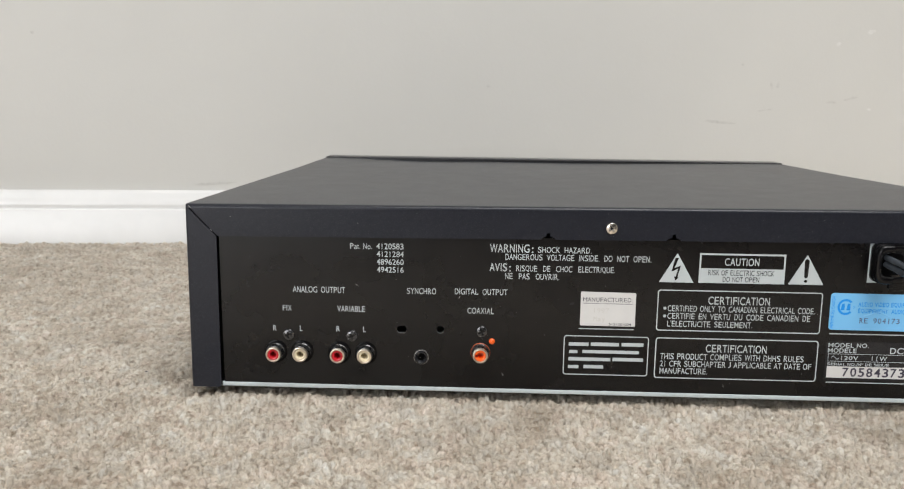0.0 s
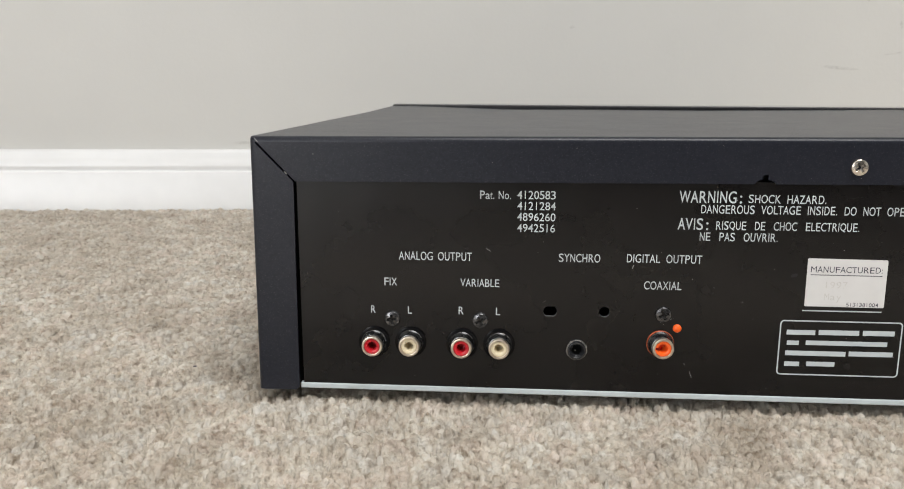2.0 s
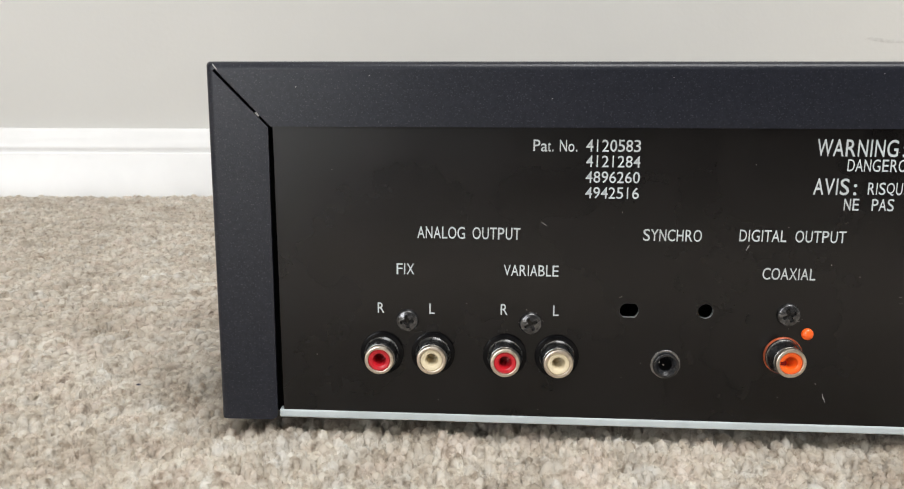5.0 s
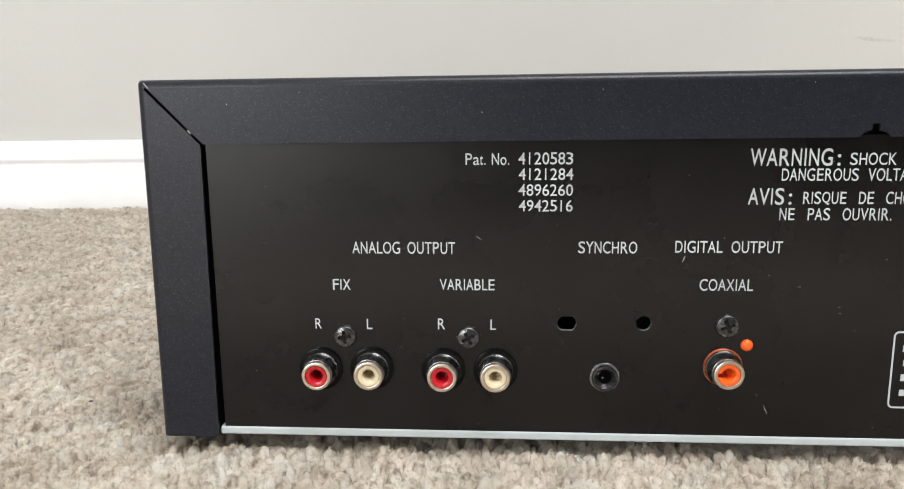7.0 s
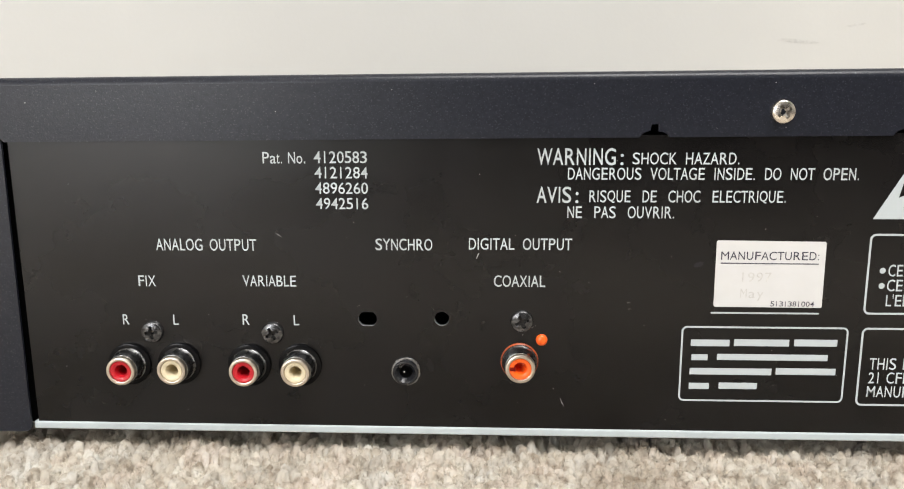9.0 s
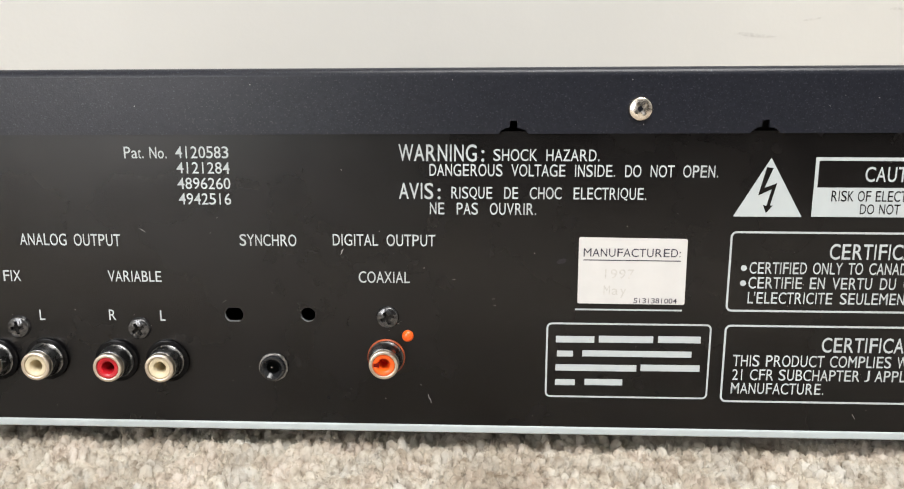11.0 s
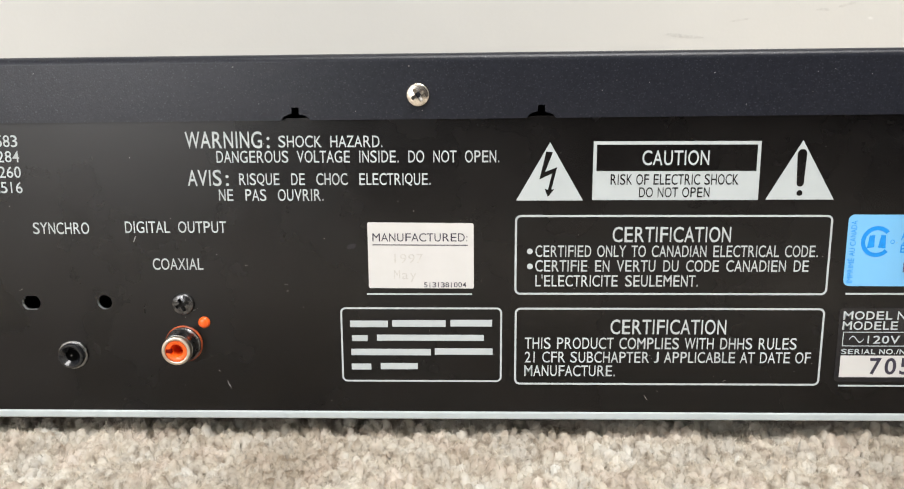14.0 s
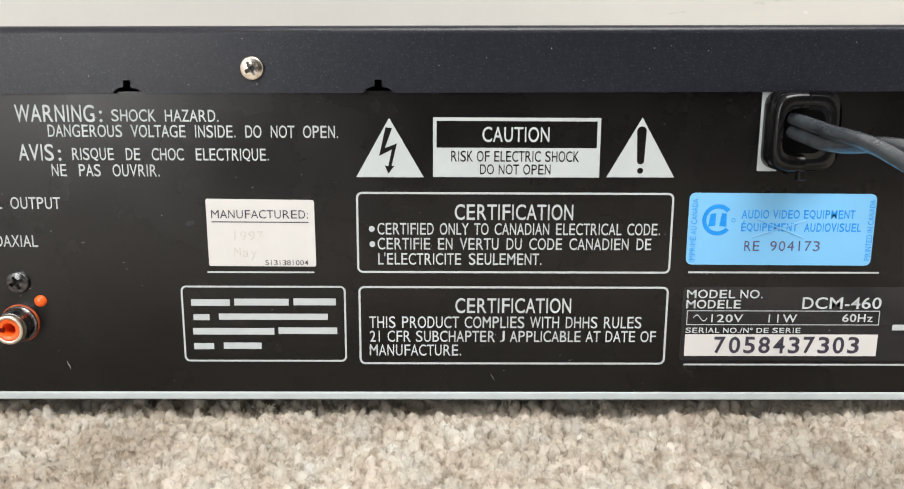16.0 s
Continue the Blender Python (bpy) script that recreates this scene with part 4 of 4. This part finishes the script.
ink("7058437303", 339.5, 379.1, 21.0, 25.75, plate, INK_DARK, Y_LAB - 0.00006, weight=0.018, mono=True)
part("print_bar", flat([(387.6, 27.6), (404.0, 27.6), (404.2, 29.2), (387.7, 29.2)], Y_LAB), INK, plate)

# ---------------------------------------------------------------- mains cord
part("bare_patch", flat([(347.4, 70.7), (352.6, 70.7), (352.6, 91.5), (347.4, 91.5)], Y_INK), ZINC, panel, "unpainted pale metal behind the cord bushing")


def build_bushing():
    """Two clamped halves of a moulded bushing, the near half standing prouder."""
    back = part("cord_bushing", slab(rounded(348.1, 365.8, 71.4, 91.4, 3.6), -0.0044, -0.0001, bevel=0.0005), RUBBER, player, "black moulded strain-relief bushing", smooth=35)
    ring = 36
    for a0, a1, y0 in ((97, 264, -0.0083), (-85, 84, -0.0047)):
        # each half is a swept C: outer edge, rounded crest, inner edge
        bm, prev = bmesh.new(), None
        for k in range(ring + 1):
            a = radians(a0 + (a1 - a0) * k / ring)
            c, s_ = math.cos(a), math.sin(a)

            def at(hx, hz, p=4.5):
                q = (abs(c / hx) ** p + abs(s_ / hz) ** p) ** (-1 / p)
                return 357.1 + q * c, 81.2 + q * s_

            (ox, oz), (ix, iz) = at(9.2, 9.9), at(6.3 if c < 0 else 5.2, 5.6)
            row = []
            for u, h in ((0, -0.0043), (0, y0 + 0.0016), (0.04, y0 + 0.0009), (0.12, y0 + 0.0004), (0.26, y0 + 0.0001), (0.45, y0), (0.66, y0 + 0.0001), (0.84, y0 + 0.0005), (0.95, y0 + 0.0012), (1, y0 + 0.0024), (1, -0.0043)):
                row.append(bm.verts.new(((ox + (ix - ox) * u) * MM, h, (oz + (iz - oz) * u) * MM)))
            if prev:
                for i in range(len(row) - 1):
                    bm.faces.new((prev[i], prev[i + 1], row[i + 1], row[i]))
            else:
                bm.faces.new(row[::-1])
            prev = row
        bm.faces.new(prev)
        part("bushing_half", bm, RUBBER, back, smooth=40)
    # no hole is cut; a black slab gives the opening its shade
    part("opening_shade", slab(rounded(350.9, 362.2, 75.8, 86.6, 2.6), -0.00455, -0.0043), VOID, back, "black slab painted as the shaded recess round the cord")
    part("latch_tab", box(0.3555, 0.3578, -0.0066, -0.0042, 0.0690, 0.0716, bevel=0.0004), RUBBER, back)
    return back


build_bushing()
run = spline([(0.3530, 0.002, 0.0838), (0.3544, -0.0060, 0.0824), (0.3556, -0.0120, 0.0815), (0.3560, -0.0181, 0.0808), (0.3563, -0.0246, 0.0806), (0.3565, -0.0301, 0.0807), (0.3568, -0.0346, 0.0808), (0.3570, -0.0391, 0.0808), (0.3574, -0.0436, 0.0804), (0.3580, -0.0482, 0.0796),
              (0.3605, -0.0560, 0.0768), (0.3665, -0.0625, 0.0695), (0.3780, -0.0690, 0.0580), (0.3940, -0.0700, 0.0400), (0.4130, -0.0620, 0.0200), (0.4380, -0.0450, 0.0070), (0.4700, -0.0150, 0.0035), (0.5100, 0.0250, 0.0030), (0.5600, 0.0600, 0.0030)], 6)
even, need = [run[0]], 0.0025
for p, q in zip(run, run[1:]):
    while (q - even[-1]).length >= need:
        step = (q - even[-1]).normalized() * need
        even.append(even[-1] + step)
run = even
cord = new("mains_cord")
cord.parent = player
cord.location = Vector((0.3562, 0.002, 0.0822)) - Vector(player.location)
tagged(cord, "black twin-core mains cord leaving the bushing")
for half in (0, 1):
    pts, length = [], 0.0
    for i, p in enumerate(run):
        way = (run[min(i + 1, len(run) - 1)] - run[max(i - 1, 0)]).normalized()
        length += (run[i] - run[i - 1]).length if i else 0
        up = Vector((0, 0, 1)) - way * way.z
        up.normalize()
        side = way.cross(up)
        a = radians(90 + 180 * half) - max(0, length - 0.018) * 62
        pts.append(p + 0.00168 * (math.sin(a) * up + math.cos(a) * side))
    core = part("conductor", tube(pts, 0.00172, 16), CORD, cord, smooth=60)
    if half == 0:
        # worn unreadable print along the sheath
        for i, p in enumerate(pts):
            if -0.0475 < p.y < -0.0405 and i + 1 < len(pts):
                way = (pts[i + 1] - p).normalized()
                out = Vector((-0.55, 0.0, 0.83))
                out = (out - way * out.dot(way)).normalized()
                across = way.cross(out)
                for k in range(2):
                    mid = p + (pts[i + 1] - p) * (0.25 + 0.5 * k) + out * 0.00175
                    bm = bmesh.new()
                    bm.faces.new([bm.verts.new(mid + way * a * 0.00036 + across * b * 0.0004 - out * (b * b) * 0.00005) for a, b in ((-1, -1), (1, -1), (1, 1), (-1, 1))])
                    part("print_bar", bm, SHEATH_PRINT, core)

# ---------------------------------------------------------------- scratches and dust on the paint
rng = random.Random(11)


def scratch(points, width, parent, y):
    bm = bmesh.new()
    prev = None
    for i, (px, pz) in enumerate(points):
        qx, qz = points[min(i + 1, len(points) - 1)]
        ox, oz = points[max(i - 1, 0)]
        d = math.hypot(qx - ox, qz - oz) or 1
        w = width * (0.4 if i in (0, len(points) - 1) else 1) / 2
        row = [bm.verts.new(((px + s * w * -(qz - oz) / d) * MM, y, (pz + s * w * (qx - ox) / d) * MM)) for s in (-1, 1)]
        if prev:
            bm.faces.new((prev[0], prev[1], row[1], row[0]))
        prev = row
    part("scratch", bm, SCRATCH, parent)


for pts, w in (([(87.2, 64.3), (88.1, 63.8), (88.9, 63.2)], 0.16), ([(164.2, 18.6), (164.4, 17.6), (164.9, 16.9), (165.0, 16.1)], 0.2), ([(141.0, 57.6), (141.4, 58.6), (141.7, 59.2)], 0.25),
               ([(170.6, 51.2), (171.6, 51.2)], 0.12), ([(181.2, 45.9), (182.1, 45.9)], 0.12), ([(181.6, 44.2), (182.4, 44.1)], 0.12), ([(162.0, 21.6), (162.3, 21.2)], 0.25),
               ([(108.6, 44.1), (109.5, 44.6)], 0.12), ([(279.0, 14.8), (279.5, 14.0), (280.0, 13.2)], 0.15), ([(300.2, 18.8), (301.0, 19.2)], 0.2), ([(317.0, 30.0), (317.8, 30.4)], 0.2)):
    scratch(pts, w, panel, Y_INK)
for sx, sz in ((51.8, 36.5), (85.3, 36.5), (153.3, 40.5)):
    turn = rng.uniform(0, 6.28)
    for _ in range(6):
        a, q, w = rng.gauss(turn, 0.8), 3.0 + rng.expovariate(2.5), rng.uniform(0.04, 0.11)
        part("paint_chip", flat([(sx + q * math.cos(a) + w * rng.uniform(0.6, 1.5) * math.cos(k), sz + q * math.sin(a) + w * rng.uniform(0.6, 1.5) * math.sin(k)) for k in (0, 1.3, 2.6, 3.9, 5.2)], Y_INK), SCRATCH, panel)
for _ in range(70):
    x, z = rng.uniform(20, 400), rng.uniform(11, 87)
    part("dust_speck", flat(disc(x, z, rng.uniform(0.05, 0.14), 6), Y_INK * 2.2), SCRATCH, panel)
for _ in range(22):
    x, z = rng.uniform(18, 410), rng.uniform(90.5, 102)
    part("dust_speck", flat([(px, pz + lift(px)) for px, pz in disc(x, z, rng.uniform(0.06, 0.15), 6)], -0.00158), SCRATCH, player)
# greasy fingermark beside the date sticker
ring = [(199.6 + (1.3 + rng.uniform(-0.3, 0.3)) * math.cos(a), 56.4 + (0.75 + rng.uniform(-0.2, 0.2)) * math.sin(a) + 0.4 * math.cos(a)) for a in (k * math.pi / 8 for k in range(16))]
part("fingermark", flat(ring, Y_INK), GREASE, panel, "faint greasy fingermark")
# small pale patch painted as the glint in the mitre slit
part("mitre_glint", flat([(12.1, 92.0), (12.5, 92.25), (13.3, 91.3), (12.95, 91.0)], -0.00125), SCRATCH, player)
# paint rubbed off the corner of the mitre
part("worn_corner", flat([(1.55, 104.5), (1.8, 104.25), (2.8, 103.0), (2.6, 102.9), (1.7, 103.9)], -0.00153), SCRATCH, player)
